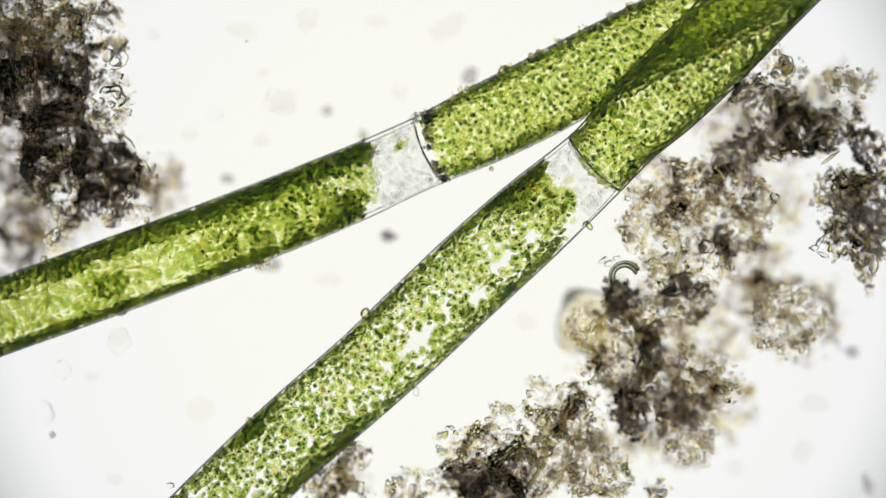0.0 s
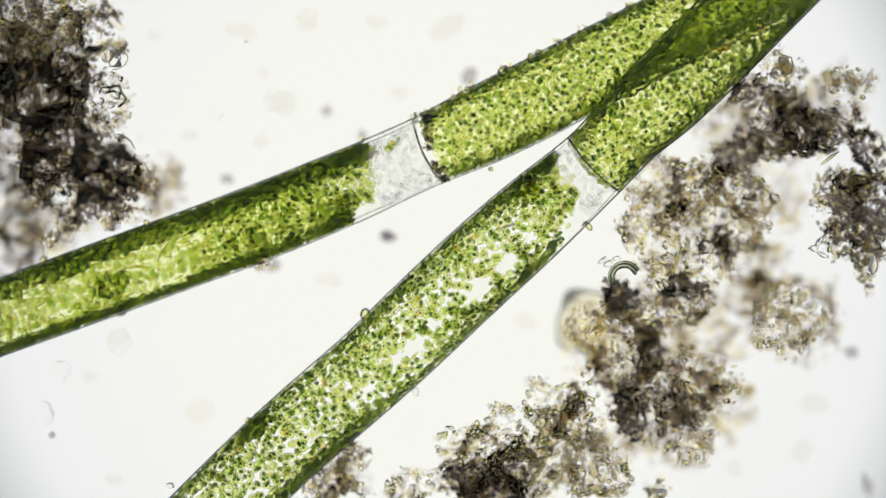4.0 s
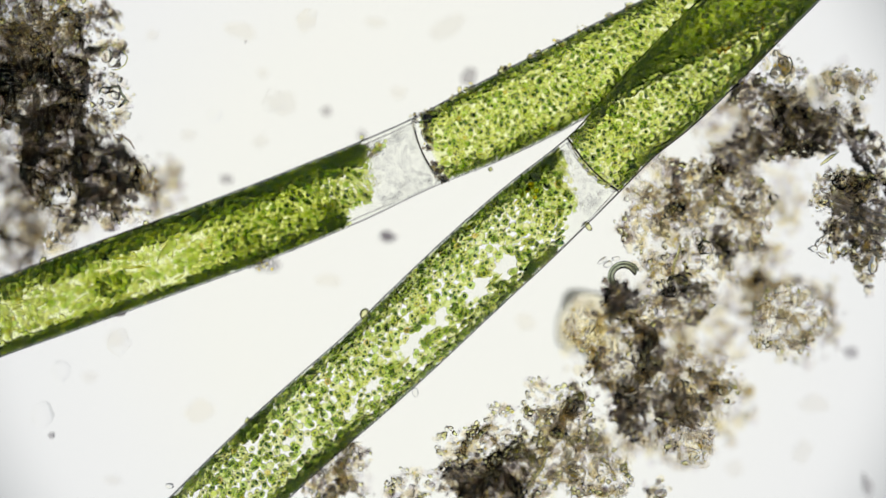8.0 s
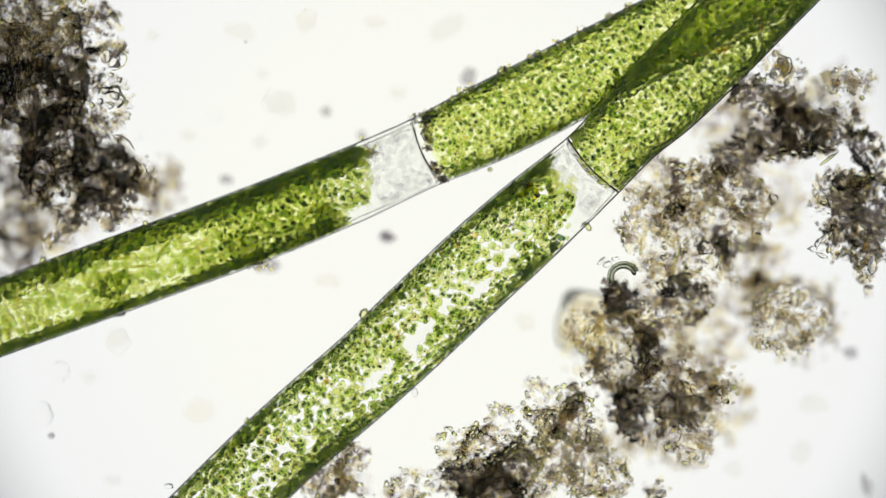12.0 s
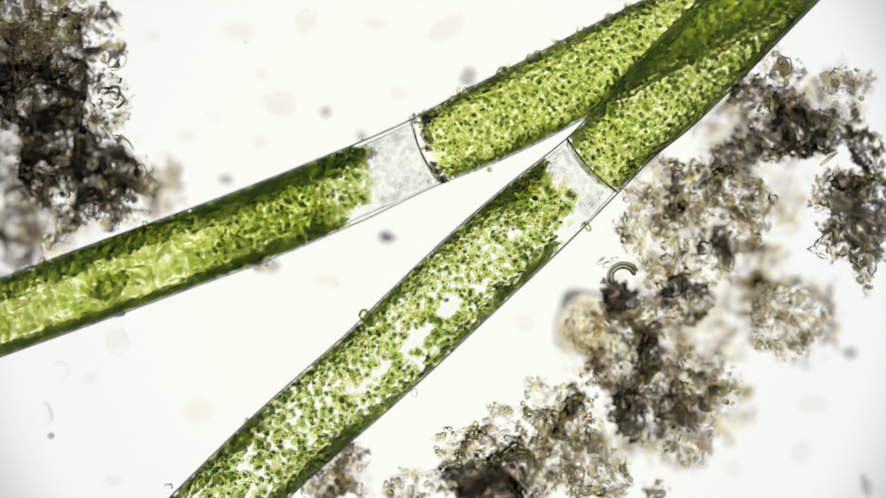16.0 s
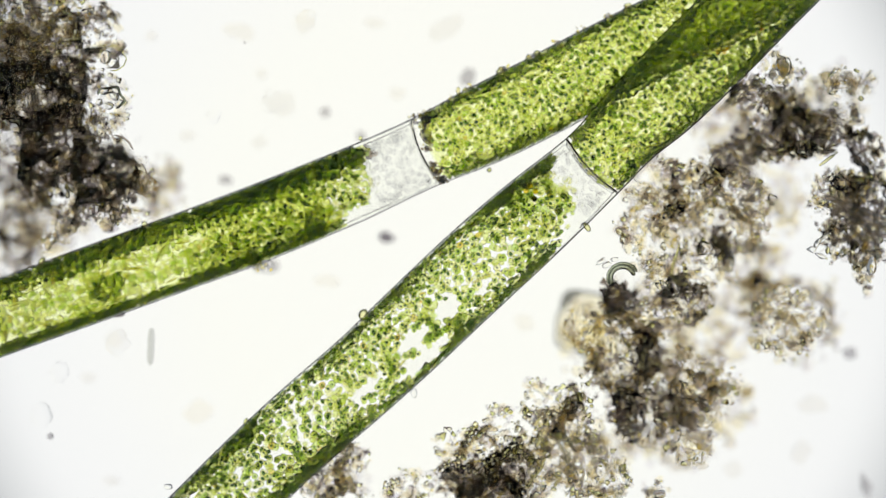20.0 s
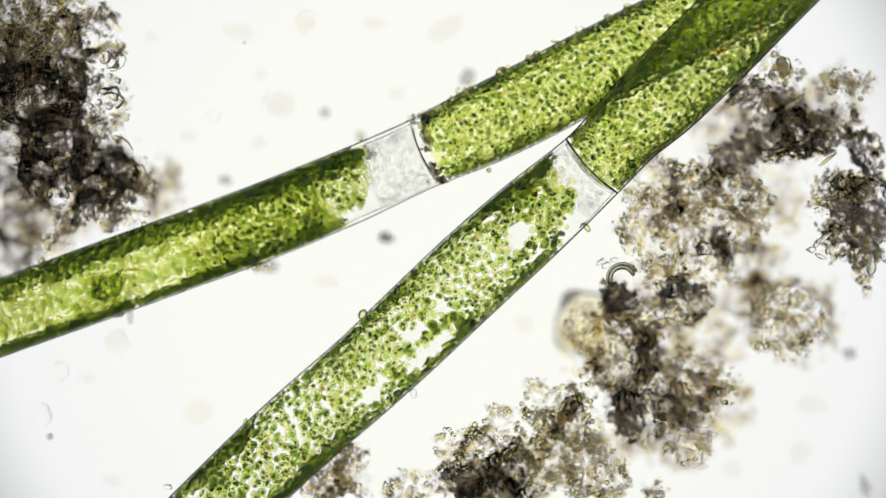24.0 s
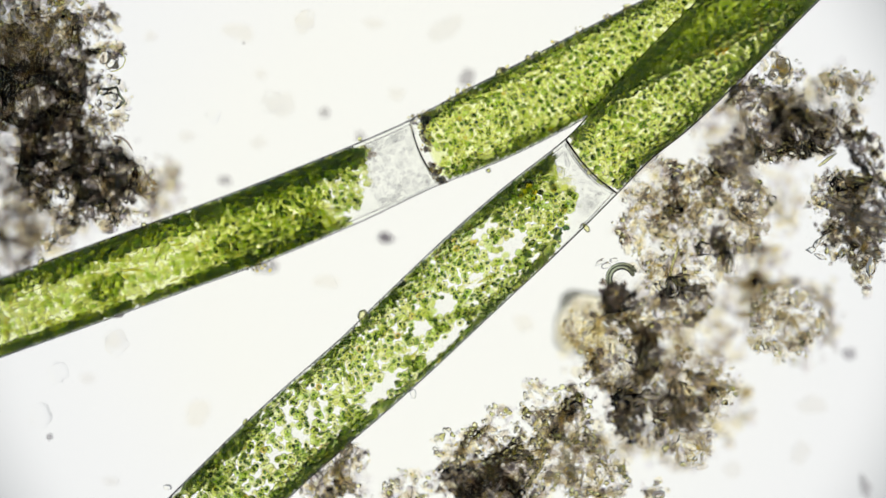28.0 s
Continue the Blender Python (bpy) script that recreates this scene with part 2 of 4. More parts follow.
def fill_cell(tube, parent, home, s0, s1, keep, drift, seed, singles=300, span=(0, 1), size=6.6, gap=10.5, deep=0.0032, cores=0.7, core=3.0, patch=(0.032, 0.52)):
    """Chloroplasts in one layer under a cell's wall, pale plates with a dark body in most of them; the ones on its upper side, within the stretch span, one by one."""
    rng = random.Random(seed)
    plates, bodies = [], []
    for q, w in ((1.15, 0.9), (1.05, 1.0), (1.25, 0.85), (0.85, 0.8), (0.7, 0.62), (1.2, 1.1)):
        me = chloroplast_mesh("chloroplast", size * q / 1000, size * w / 1000, 0.0026, rng)
        me.materials.append(CHLORO)
        plates.append(me)
    for q in (0.75, 1.0, 1.3):
        me = chloroplast_mesh("pyrenoid", core * q / 1000, core * q * 0.9 / 1000, 0.0022, rng)
        me.materials.append(DENSE)
        bodies.append(me)
    cand = []
    s = s0
    row = 0
    while s < s1:
        r = tube.line(s)[4]
        n = max(6, int(2 * math.pi * r / (gap / 1000)))
        for k in range(n):
            a = 2 * math.pi * (k + 0.5 * (row % 2) + rng.uniform(-0.36, 0.36)) / n
            ss = s + rng.uniform(-0.36, 0.36) * gap / 1000
            want = keep(ss, a)
            for layer in range(int(want) + (rng.random() < want % 1)):
                b = rng.randrange(3) if math.sin(a) > -0.3 and rng.random() < cores * smooth(0.1, 0.7, want) else None
                cand.append((ss + rng.uniform(-0.004, 0.004) * layer, a + rng.uniform(-0.04, 0.04) * layer, rng.uniform(0, 3.1), deep + layer * 0.006 + rng.choice((0, 0, 0.003)) + rng.uniform(0, 0.002), rng.randrange(6), b))
        s += gap / 1000 * 0.88
        row += 1
    lo, hi = s0 + (s1 - s0) * span[0], s0 + (s1 - s0) * span[1]
    top = [c for c in cand if lo < c[0] < hi and math.sin(c[1]) > 0.35]
    rng.shuffle(top)
    chosen = set(top[:singles])
    for c in top[:singles]:
        ob = mesh_part("chloroplast", plates[c[4]], CHLORO, parent)
        if c[5] is not None:
            mesh_part("pyrenoid", bodies[c[5]], DENSE, ob, "dark green starch body").location = (0, 0, 0.0012)
        MOVES.append((ob, flow_rows(tube, c[0], c[1], c[3], c[2], drift, home)))
    patches = {}
    for c in cand:
        if c not in chosen:
            patches.setdefault((int((c[0] - s0) / patch[0]), int((c[1] % 6.2832) / patch[1])), []).append(c)
    for key, group in patches.items():
        verts, faces, mats = [], [], []
        sm = sum(c[0] for c in group) / len(group)
        am = math.atan2(sum(math.sin(c[1]) for c in group), sum(math.cos(c[1]) for c in group))
        p0, out0, along0 = tube.spot(sm, am, deep)
        inv = stand(p0, out0, along0, 0).inverted()
        for c in group:
            p, out, along = tube.spot(c[0], c[1], c[3])
            m = inv @ stand(p, out, along, c[2])
            for tint, me in ((0, plates[c[4]]),) + (((1, bodies[c[5]]),) if c[5] is not None else ()):
                b = len(verts)
                verts.extend(m @ v.co for v in me.vertices)
                faces.extend([i + b for i in f.vertices] for f in me.polygons)
                mats.extend([tint] * len(me.polygons))
        me = soup("chloroplast_layer", verts, faces)
        me.materials.append(CHLORO), me.materials.append(DENSE)
        me.polygons.foreach_set("material_index", mats)
        ob = mesh_part("chloroplast_layer", me, CHLORO, parent, kind="stuff")
        MOVES.append((ob, flow_rows(tube, sm, am, deep, 0, drift, home)))


def granules(tube, parent, home, s0, s1, count, seed, name="sap_granule"):
    """Small clear grains in the emptied end of a cell."""
    rng = random.Random(seed)
    base = soup(name, [v * 0.0040 for v in BALL[0]], BALL[1])
    base.materials.append(SAP)
    for i in range(count):
        s, a = rng.uniform(s0, s1), rng.uniform(0, 6.28)
        p, out, along = tube.spot(s, a, rng.uniform(0.008, 0.02))
        ob = mesh_part(name, base, SAP, parent)
        ob.matrix_basis = Matrix.Translation(p - home) @ Matrix.Diagonal((*[rng.uniform(0.6, 1.6)] * 2, 1, 1))


def smooth(a, b, x):
    q = min(1, max(0, (x - a) / (b - a)))
    return q * q * (3 - 2 * q)


def wobble(s, a, t, seed, size):
    return size * noise.noise(Vector((s * 6 + seed, math.cos(a) + t * 0.11, math.sin(a) + seed * 1.7)))


# lower-lying filament
F1 = Tube([(-110, 602, 0.070, 66), (0, 562, 0.070, 66), (150, 508, 0.070, 67), (300, 453, 0.070, 67), (450, 398, 0.070, 67), (600, 337, 0.070, 66), (700, 293, 0.070, 63),
           (757, 267, 0.070, 63), (850, 224, 0.073, 69), (950, 175, 0.074, 71), (1050, 122, 0.074, 70), (1200, 47, 0.074, 70), (1350, -30, 0.074, 70), (1500, -105, 0.074, 70)])
# filament that lies across it
F2 = Tube([(352, 936, 0.080, 75), (495, 795, 0.080, 75), (650, 659, 0.080, 75), (754, 561, 0.083, 77), (852, 469, 0.090, 77), (950, 381, 0.102, 74), (1050, 292, 0.125, 66),
           (1110, 230, 0.152, 67), (1174, 169, 0.188, 74), (1266, 79, 0.214, 75), (1355, -9, 0.222, 73), (1455, -108, 0.218, 72)])


def filament(tube, label, seed):
    home = tube.line(tube.long / 2)[0]
    home.z = 0.0
    root = new("algal_filament")
    root.location = home
    tagged(root, label, "alga filament", group="algal filaments")
    me = tube.shell("cell_wall", 0, tube.long, 0.0, 0.0012, wave=0.0008, seed=seed)
    w = mesh_part("cell_wall", me, WALL, root, "thin clear tubular cell wall")
    w.location = -home
    return root, home


root1, home1 = filament(F1, "green algal filament lying flat on the slide", 3)
root2, home2 = filament(F2, "green algal filament lying across another one", 8)
SEP1, SEP2 = F1.near(757, 267), F2.near(1050, 292)
for tube, root, home, s in ((F1, root1, home1, SEP1), (F2, root2, home2, SEP2)):
    ob = mesh_part("septum", tube.dome("septum", s, -0.010, 0.0014, 0.002), SEPTUM, root, "thin curved cross wall between two cells")
    ob.location = -home


for tube, root, home, a, b in ((F1, root1, home1, SEP1 + 0.006, F1.long - 0.01), (F2, root2, home2, SEP2 + 0.006, F2.long - 0.01), (F1, root1, home1, 0.01, F1.near(580, 345))):
    ob = mesh_part("cytoplasm", tube.shell("cytoplasm", a, b, 0.009, 0.003, wave=0.003, seed=17), SHEET, root, "thin yellow green cytoplasm lining")
    ob.location = -home


for tube, root, home, a, b in ((F1, root1, home1, F1.near(555, 355), SEP1 - 0.004), (F2, root2, home2, F2.near(985, 350), SEP2 - 0.004)):
    ob = mesh_part("cell_membrane", tube.shell("cell_membrane", a, b, 0.0062, 0.0010, wave=0.004, seed=29), DIM, root, "thin clear membrane inside the wall")
    ob.location = -home


def across(tube, x, y):
    """Length and sideways place (-1 to 1) of the plan's point (x, y) on a tube."""
    q = tube.near(x, y)
    p, t, side, up, r = tube.line(q)
    return q, (at(x, y, p.z) - p).dot(side) / r


def holes_of(tube, rows):
    return [(*across(tube, x, y), l / 1000, w) for x, y, l, w in rows]


HOLES_A = holes_of(F1, [(30, 603, 50, 0.12), (282, 510, 56, 0.16), (285, 460, 30, 0.16), (240, 470, 25, 0.10), (100, 560, 25, 0.12), (345, 420, 18, 0.08)])
KNOTS_A = holes_of(F1, [(208, 502, 32, 0.36), (432, 432, 30, 0.32), (130, 470, 30, 0.2)])
# clear gaps that open, wander and close in the streaming layer: (seconds, x, y, half length, half width) of the plan
GAPS_B = [
    [(0, 942, 425, 18, 13), (3, 940, 425, 18, 12), (8, 920, 432, 11, 10), (11, 905, 448, 20, 10), (17, 920, 405, 12, 9), (20, 910, 425, 13, 10), (25, 920, 415, 32, 19), (28, 918, 425, 30, 15)],
    [(0, 885, 465, 26, 9), (3, 905, 465, 23, 14), (8, 895, 475, 26, 15), (11, 880, 470, 15, 8), (17, 880, 490, 14, 6), (20, 868, 500, 15, 9), (25, 852, 480, 8, 5), (28, 850, 490, 18, 11)],
    [(0, 850, 522, 22, 12), (3, 850, 515, 27, 18), (8, 850, 515, 26, 16), (11, 855, 510, 26, 13), (17, 858, 508, 20, 9), (20, 862, 510, 14, 9), (25, 860, 515, 6, 5), (28, 865, 515, 5, 4)],
    [(0, 792, 550, 12, 7), (3, 772, 578, 26, 9), (8, 772, 568, 34, 12), (11, 785, 550, 20, 10), (17, 795, 548, 32, 13), (20, 790, 550, 30, 16), (25, 777, 545, 20, 13), (28, 790, 540, 24, 15)],
    [(0, 735, 605, 40, 12), (3, 720, 620, 36, 13), (8, 725, 610, 38, 13), (11, 738, 597, 42, 13), (17, 730, 605, 42, 13), (20, 730, 602, 36, 13), (25, 740, 580, 26, 13), (28, 750, 575, 18, 12)],
    [(0, 690, 650, 16, 7), (3, 640, 703, 26, 8), (8, 655, 690, 38, 8), (11, 670, 665, 40, 9), (17, 660, 670, 42, 10), (20, 652, 685, 42, 9), (25, 668, 692, 40, 10), (28, 685, 682, 48, 11)],
    [(0, 625, 722, 12, 9), (3, 630, 720, 12, 8), (8, 622, 728, 20, 9), (11, 615, 735, 12, 6), (17, 620, 730, 10, 5), (28, 620, 725, 8, 5)],
    [(0, 440, 800, 6, 3), (8, 440, 790, 26, 6), (11, 440, 792, 26, 6), (17, 430, 815, 26, 8), (20, 425, 825, 14, 6), (28, 420, 835, 10, 5)],
    [(0, 765, 625, 8, 3), (11, 765, 625, 10, 3), (17, 760, 630, 30, 7), (20, 758, 631, 50, 12), (25, 768, 616, 48, 13), (28, 794, 604, 46, 12)],
    [(0, 880, 375, 5, 4), (17, 880, 372, 8, 5), (20, 885, 370, 16, 8), (25, 870, 378, 22, 7), (28, 855, 402, 26, 8)],
    [(0, 540, 800, 22, 7), (8, 540, 800, 28, 8), (17, 560, 785, 12, 5), (28, 560, 790, 12, 5)],
    [(0, 960, 470, 6, 3), (20, 960, 460, 6, 3), (25, 948, 455, 28, 7), (28, 950, 462, 28, 6)],
]
HOLES_C = holes_of(F1, [(773, 277, 13, 0.17)])
END_A, END_A2, END_B, FOLD = F1.near(655, 312), F1.near(590, 340), F2.near(1000, 335), F2.near(490, 800)


def gaps_at(tube, gaps, t):
    rows = []
    for keys in gaps:
        k = max(i for i in range(len(keys) - 1) if i == 0 or keys[i][0] <= t)
        (t0, *p), (t1, *q) = keys[k], keys[k + 1]
        f = smooth(t0, t1, t)
        x, y, l, w = (m + (n - m) * f for m, n in zip(p, q))
        s, u = across(tube, x, y)
        rows.append((s, u, 1.12 * l / 1000, 1.2 * w / 1000 / tube.line(s)[4]))
    return rows


GAPS_AT = {}


def part_round(tube, gaps, s, a, t, reach=1.5):
    """Where the layer's point (s, a) lies at t seconds, after the gaps have pushed it aside."""
    key = (id(gaps), t)
    if key not in GAPS_AT:
        GAPS_AT[key] = gaps_at(tube, gaps, t)
    u, way = math.cos(a), 1 if math.sin(a) > 0 else -1
    for q, v, l, w in GAPS_AT[key]:
        w = max(w, 0.03)
        x, y = (s - q) / l, (u - v) / w
        r = math.hypot(x, y)
        wide = 1 + 0.25 * noise.noise(Vector((q * 3 + x / max(r, 0.01), y / max(r, 0.01), v * 3)))
        if r < reach:
            far = wide + r * (reach - wide) / reach if r > 1e-6 else wide
            x, y = x / max(r, 1e-6) * far, y / max(r, 1e-6) * far
            s, u = q + x * l, v + y * w
    u = min(0.985, max(-0.985, u))
    return s, way * math.acos(u)


def in_hole(holes, s, u):
    return any(((s - q) / l) ** 2 + ((u - v) / w) ** 2 < 1 + 0.5 * noise.noise(Vector((s * 60, u * 6, 0))) for q, v, l, w in holes)


def keep_a(s, a):
    u, rag = math.cos(a), 0.010 * noise.noise(Vector((a * 2, s * 30, 5)))
    if s > END_A + rag - 0.014 * u - 0.006 * u * u:
        return 0.0
    if in_hole(HOLES_A, s, u):
        return 0.10
    if u > 0.70 and s > END_A2 + rag:
        return 0.0
    far = END_A - s
    upper = math.sin(a) > 0
    if upper and in_hole(KNOTS_A, s, u):
        return 2.2
    mott = noise.noise(Vector((s * 26, u * 3.6, math.sin(a) * 2))) + 0.6 * noise.noise(Vector((s * 62, u * 8, 3)))
    edge = smooth(-0.50, -0.72, u) * (1.0 - 0.5 * smooth(0.25, 0.5, far)) + smooth(0.72, 0.88, u) * 0.6
    if s > END_A2 + rag and u > -0.45:
        return (1.25 if upper else 0.8) + 0.4 * mott
    lobe = smooth(0.045, 0.0, END_A2 - s) * smooth(0.15, 0.45, u) * 1.3
    pale = smooth(0.22, 0.36, far) * smooth(-0.62, -0.30, u) * smooth(0.95, 0.80, u)
    body = 1.55 if upper else 0.75 + 0.45 * pale
    return max(0.05, body - (1.42 if upper else 0.05) * pale + edge + lobe + 0.9 * mott * (1 - (0.8 if upper else 0.2) * pale) + 0.5 * smooth(-0.25, -0.5, u) * smooth(0.13, 0.04, far))


def keep_b(s, a):
    u = math.cos(a)
    if s > END_B + 0.008 + 0.010 * noise.noise(Vector((a * 2.5, 1, 1))) - (0.026 * u if u < 0 else 0.085 * u * u):
        return 0.0
    g = noise.noise(Vector((s * 30, math.cos(a) * 2.4, math.sin(a) * 2.4)))
    # Edge terms add plates to darken the tube's rim; others crowd tip and fold.
    return (0.94 if math.sin(a) > 0 else 0.27) + 0.45 * smooth(END_B - 0.09, END_B - 0.03, s) + 0.40 * g + 0.40 * smooth(-0.66, -0.9, u) + 0.28 * smooth(0.80, 0.95, u) \
        + 0.5 * smooth(-0.3, -0.6, u) * smooth(END_B - 0.08, END_B - 0.03, s) + 0.3 * smooth(-0.62, -0.86, u) * smooth(END_B - 0.22, END_B - 0.08, s) + 0.8 * smooth(-0.6, -0.85, u) * smooth(0.05, 0.02, abs(s - FOLD)) + 1.0 * smooth(0.72, 0.85, u) * smooth(FOLD + 0.16, FOLD + 0.1, s)


def keep_full(s, a):
    u = math.cos(a)
    # Extra plates near both edges, added to darken the tube's rim.
    return (1.0 if math.sin(a) > 0 else 0.34) + 0.3 * noise.noise(Vector((s * 30, u * 3, math.sin(a) * 3))) + 0.30 * smooth(0.65, 0.92, abs(u))


def keep_c(s, a):
    u = math.cos(a)
    if s < SEP1 + 0.017 - 0.010 * (1 - u * u) + 0.012 * noise.noise(Vector((u * 4, 3, 7))):
        return 0.0
    # Extra plates beneath the crossing filament, added to darken the overlap.
    return 0.05 if in_hole(HOLES_C, s, u) else keep_full(s, a) + 1.2 * smooth(SEP1 + 0.30, SEP1 + 0.36, s) * smooth(0.40, 0.72, u)


def keep_d(s, a):
    u = math.cos(a)
    return 0.0 if s < SEP2 + 0.007 - 0.010 * (1 - u * u) else keep_full(s, a)


def drift_a(s, a, t):
    close = smooth(END_A - 0.22, END_A - 0.02, s)
    lobe = smooth(0.0, 0.3, math.cos(a)) * smooth(END_A2 + 0.012, END_A2 - 0.02, s) * smooth(END_A2 - 0.26, END_A2 - 0.06, s) * (math.sin(a) > -0.2)
    ds = -0.070 * (smooth(-4, 19, t) - smooth(-4, 19, 8)) * lobe - 0.014 * (smooth(-5, 22, t) - smooth(-5, 22, 8)) * close
    return ds + wobble(s, a, t, 4, 0.014) - wobble(s, a, 8, 4, 0.014), 0.0


def drift_b(s, a, t):
    slip = -0.040 * (smooth(9, 24, t) - smooth(9, 24, 8)) * smooth(0.16, 0.04, abs(s - FOLD)) * smooth(0.3, -0.3, math.cos(a))
    horn = smooth(0.0, -0.5, math.cos(a)) * smooth(END_B - 0.13, END_B - 0.02, s) * (-0.034 * smooth(7, 0, t) - 0.028 * smooth(8, 15, t) + 0.012 * smooth(18, 27, t))
    s1 = s + slip + horn + wobble(s, a, t * 1.6, 11, 0.022) - wobble(s, a, 8 * 1.6, 11, 0.022)
    a1 = a + wobble(s, a, t * 1.6, 21, 0.10) - wobble(s, a, 8 * 1.6, 21, 0.10)
    s2, a2 = part_round(F2, GAPS_B, s1, a1, t)
    turn = (a2 - a + math.pi) % (2 * math.pi) - math.pi
    return s2 - s, turn


def drift_c(s, a, t):
    return 0.00018 * (t - 8) * (1 + math.sin(s * 9)), 0.0


fill_cell(F1, root1, home1, 0.0, SEP1 - 0.01, keep_a, drift_a, 1, span=(0.1, 1), size=5.6, gap=8.8, cores=0.42, core=2.7, patch=(0.05, 0.7))
fill_cell(F1, root1, home1, SEP1 - 0.006, F1.long, keep_c, drift_c, 2, span=(0, 0.5), size=5.4, gap=8.8, cores=0.55, core=2.7, patch=(0.15, 1.05))
fill_cell(F2, root2, home2, 0.0, SEP2 - 0.01, keep_b, drift_b, 3, span=(0.1, 1), size=6.8, gap=10.8, cores=0.8, core=3.0, patch=(0.018, 0.30))
fill_cell(F2, root2, home2, SEP2 - 0.008, F2.long, keep_d, drift_c, 4, span=(0, 0.6), size=6.0, gap=9.6, cores=0.6, core=3.1, patch=(0.15, 1.05))
granules(F1, root1, home1, F1.near(650, 315), SEP1 - 0.013, 460, 5)
granules(F2, root2, home2, F2.near(1005, 335), SEP2 - 0.014, 210, 6)


def strands(tube, parent, home, s0, s1, drift, count, seed):
    """Thin streaming threads of cytoplasm along a cell, under its wall."""
    rng = random.Random(seed)
    me = soup("cytoplasm_strand", [(v.x, v.y * (1 + 0.5 * noise.noise(v * 2)), v.z) for v in BALL[0]], BALL[1])
    for i in range(count):
        s, a = rng.uniform(s0, s1), rng.uniform(0.12, 3.02) if rng.random() < 0.75 else rng.uniform(3.4, 6.0)
        ob = mesh_part("cytoplasm_strand", me, STRAND, parent)
        k = Matrix.Diagonal((rng.uniform(0.008, 0.024), rng.uniform(0.0014, 0.0034), 0.0016, 1))
        MOVES.append((ob, [(t, m @ Matrix.Rotation(rng.uniform(-0.02, 0.02), 4, "Z")) for t, m in flow_rows(tube, s, a, rng.uniform(0.005, 0.013), rng.gauss(0, 0.14), drift, home)]))
        ob.data = me.copy()
        ob.data.transform(k)


strands(F1, root1, home1, F1.near(-10, 566), F1.near(480, 386), drift_a, 90, 51)
strands(F2, root2, home2, F2.near(440, 850), F2.near(960, 372), drift_b, 60, 52)


# ---- detritus ----
def warp(x, y):
    """Shift a point of the plan so that round lobes get ragged outlines."""
    big, fine = Vector((x / 46, y / 46, 2)), Vector((x / 13, y / 13, 9))
    return x + 26 * noise.noise(big) + 9 * noise.noise(fine), y + 26 * noise.noise(big + Vector((31, 7, 3))) + 9 * noise.noise(fine + Vector((5, 40, 1)))


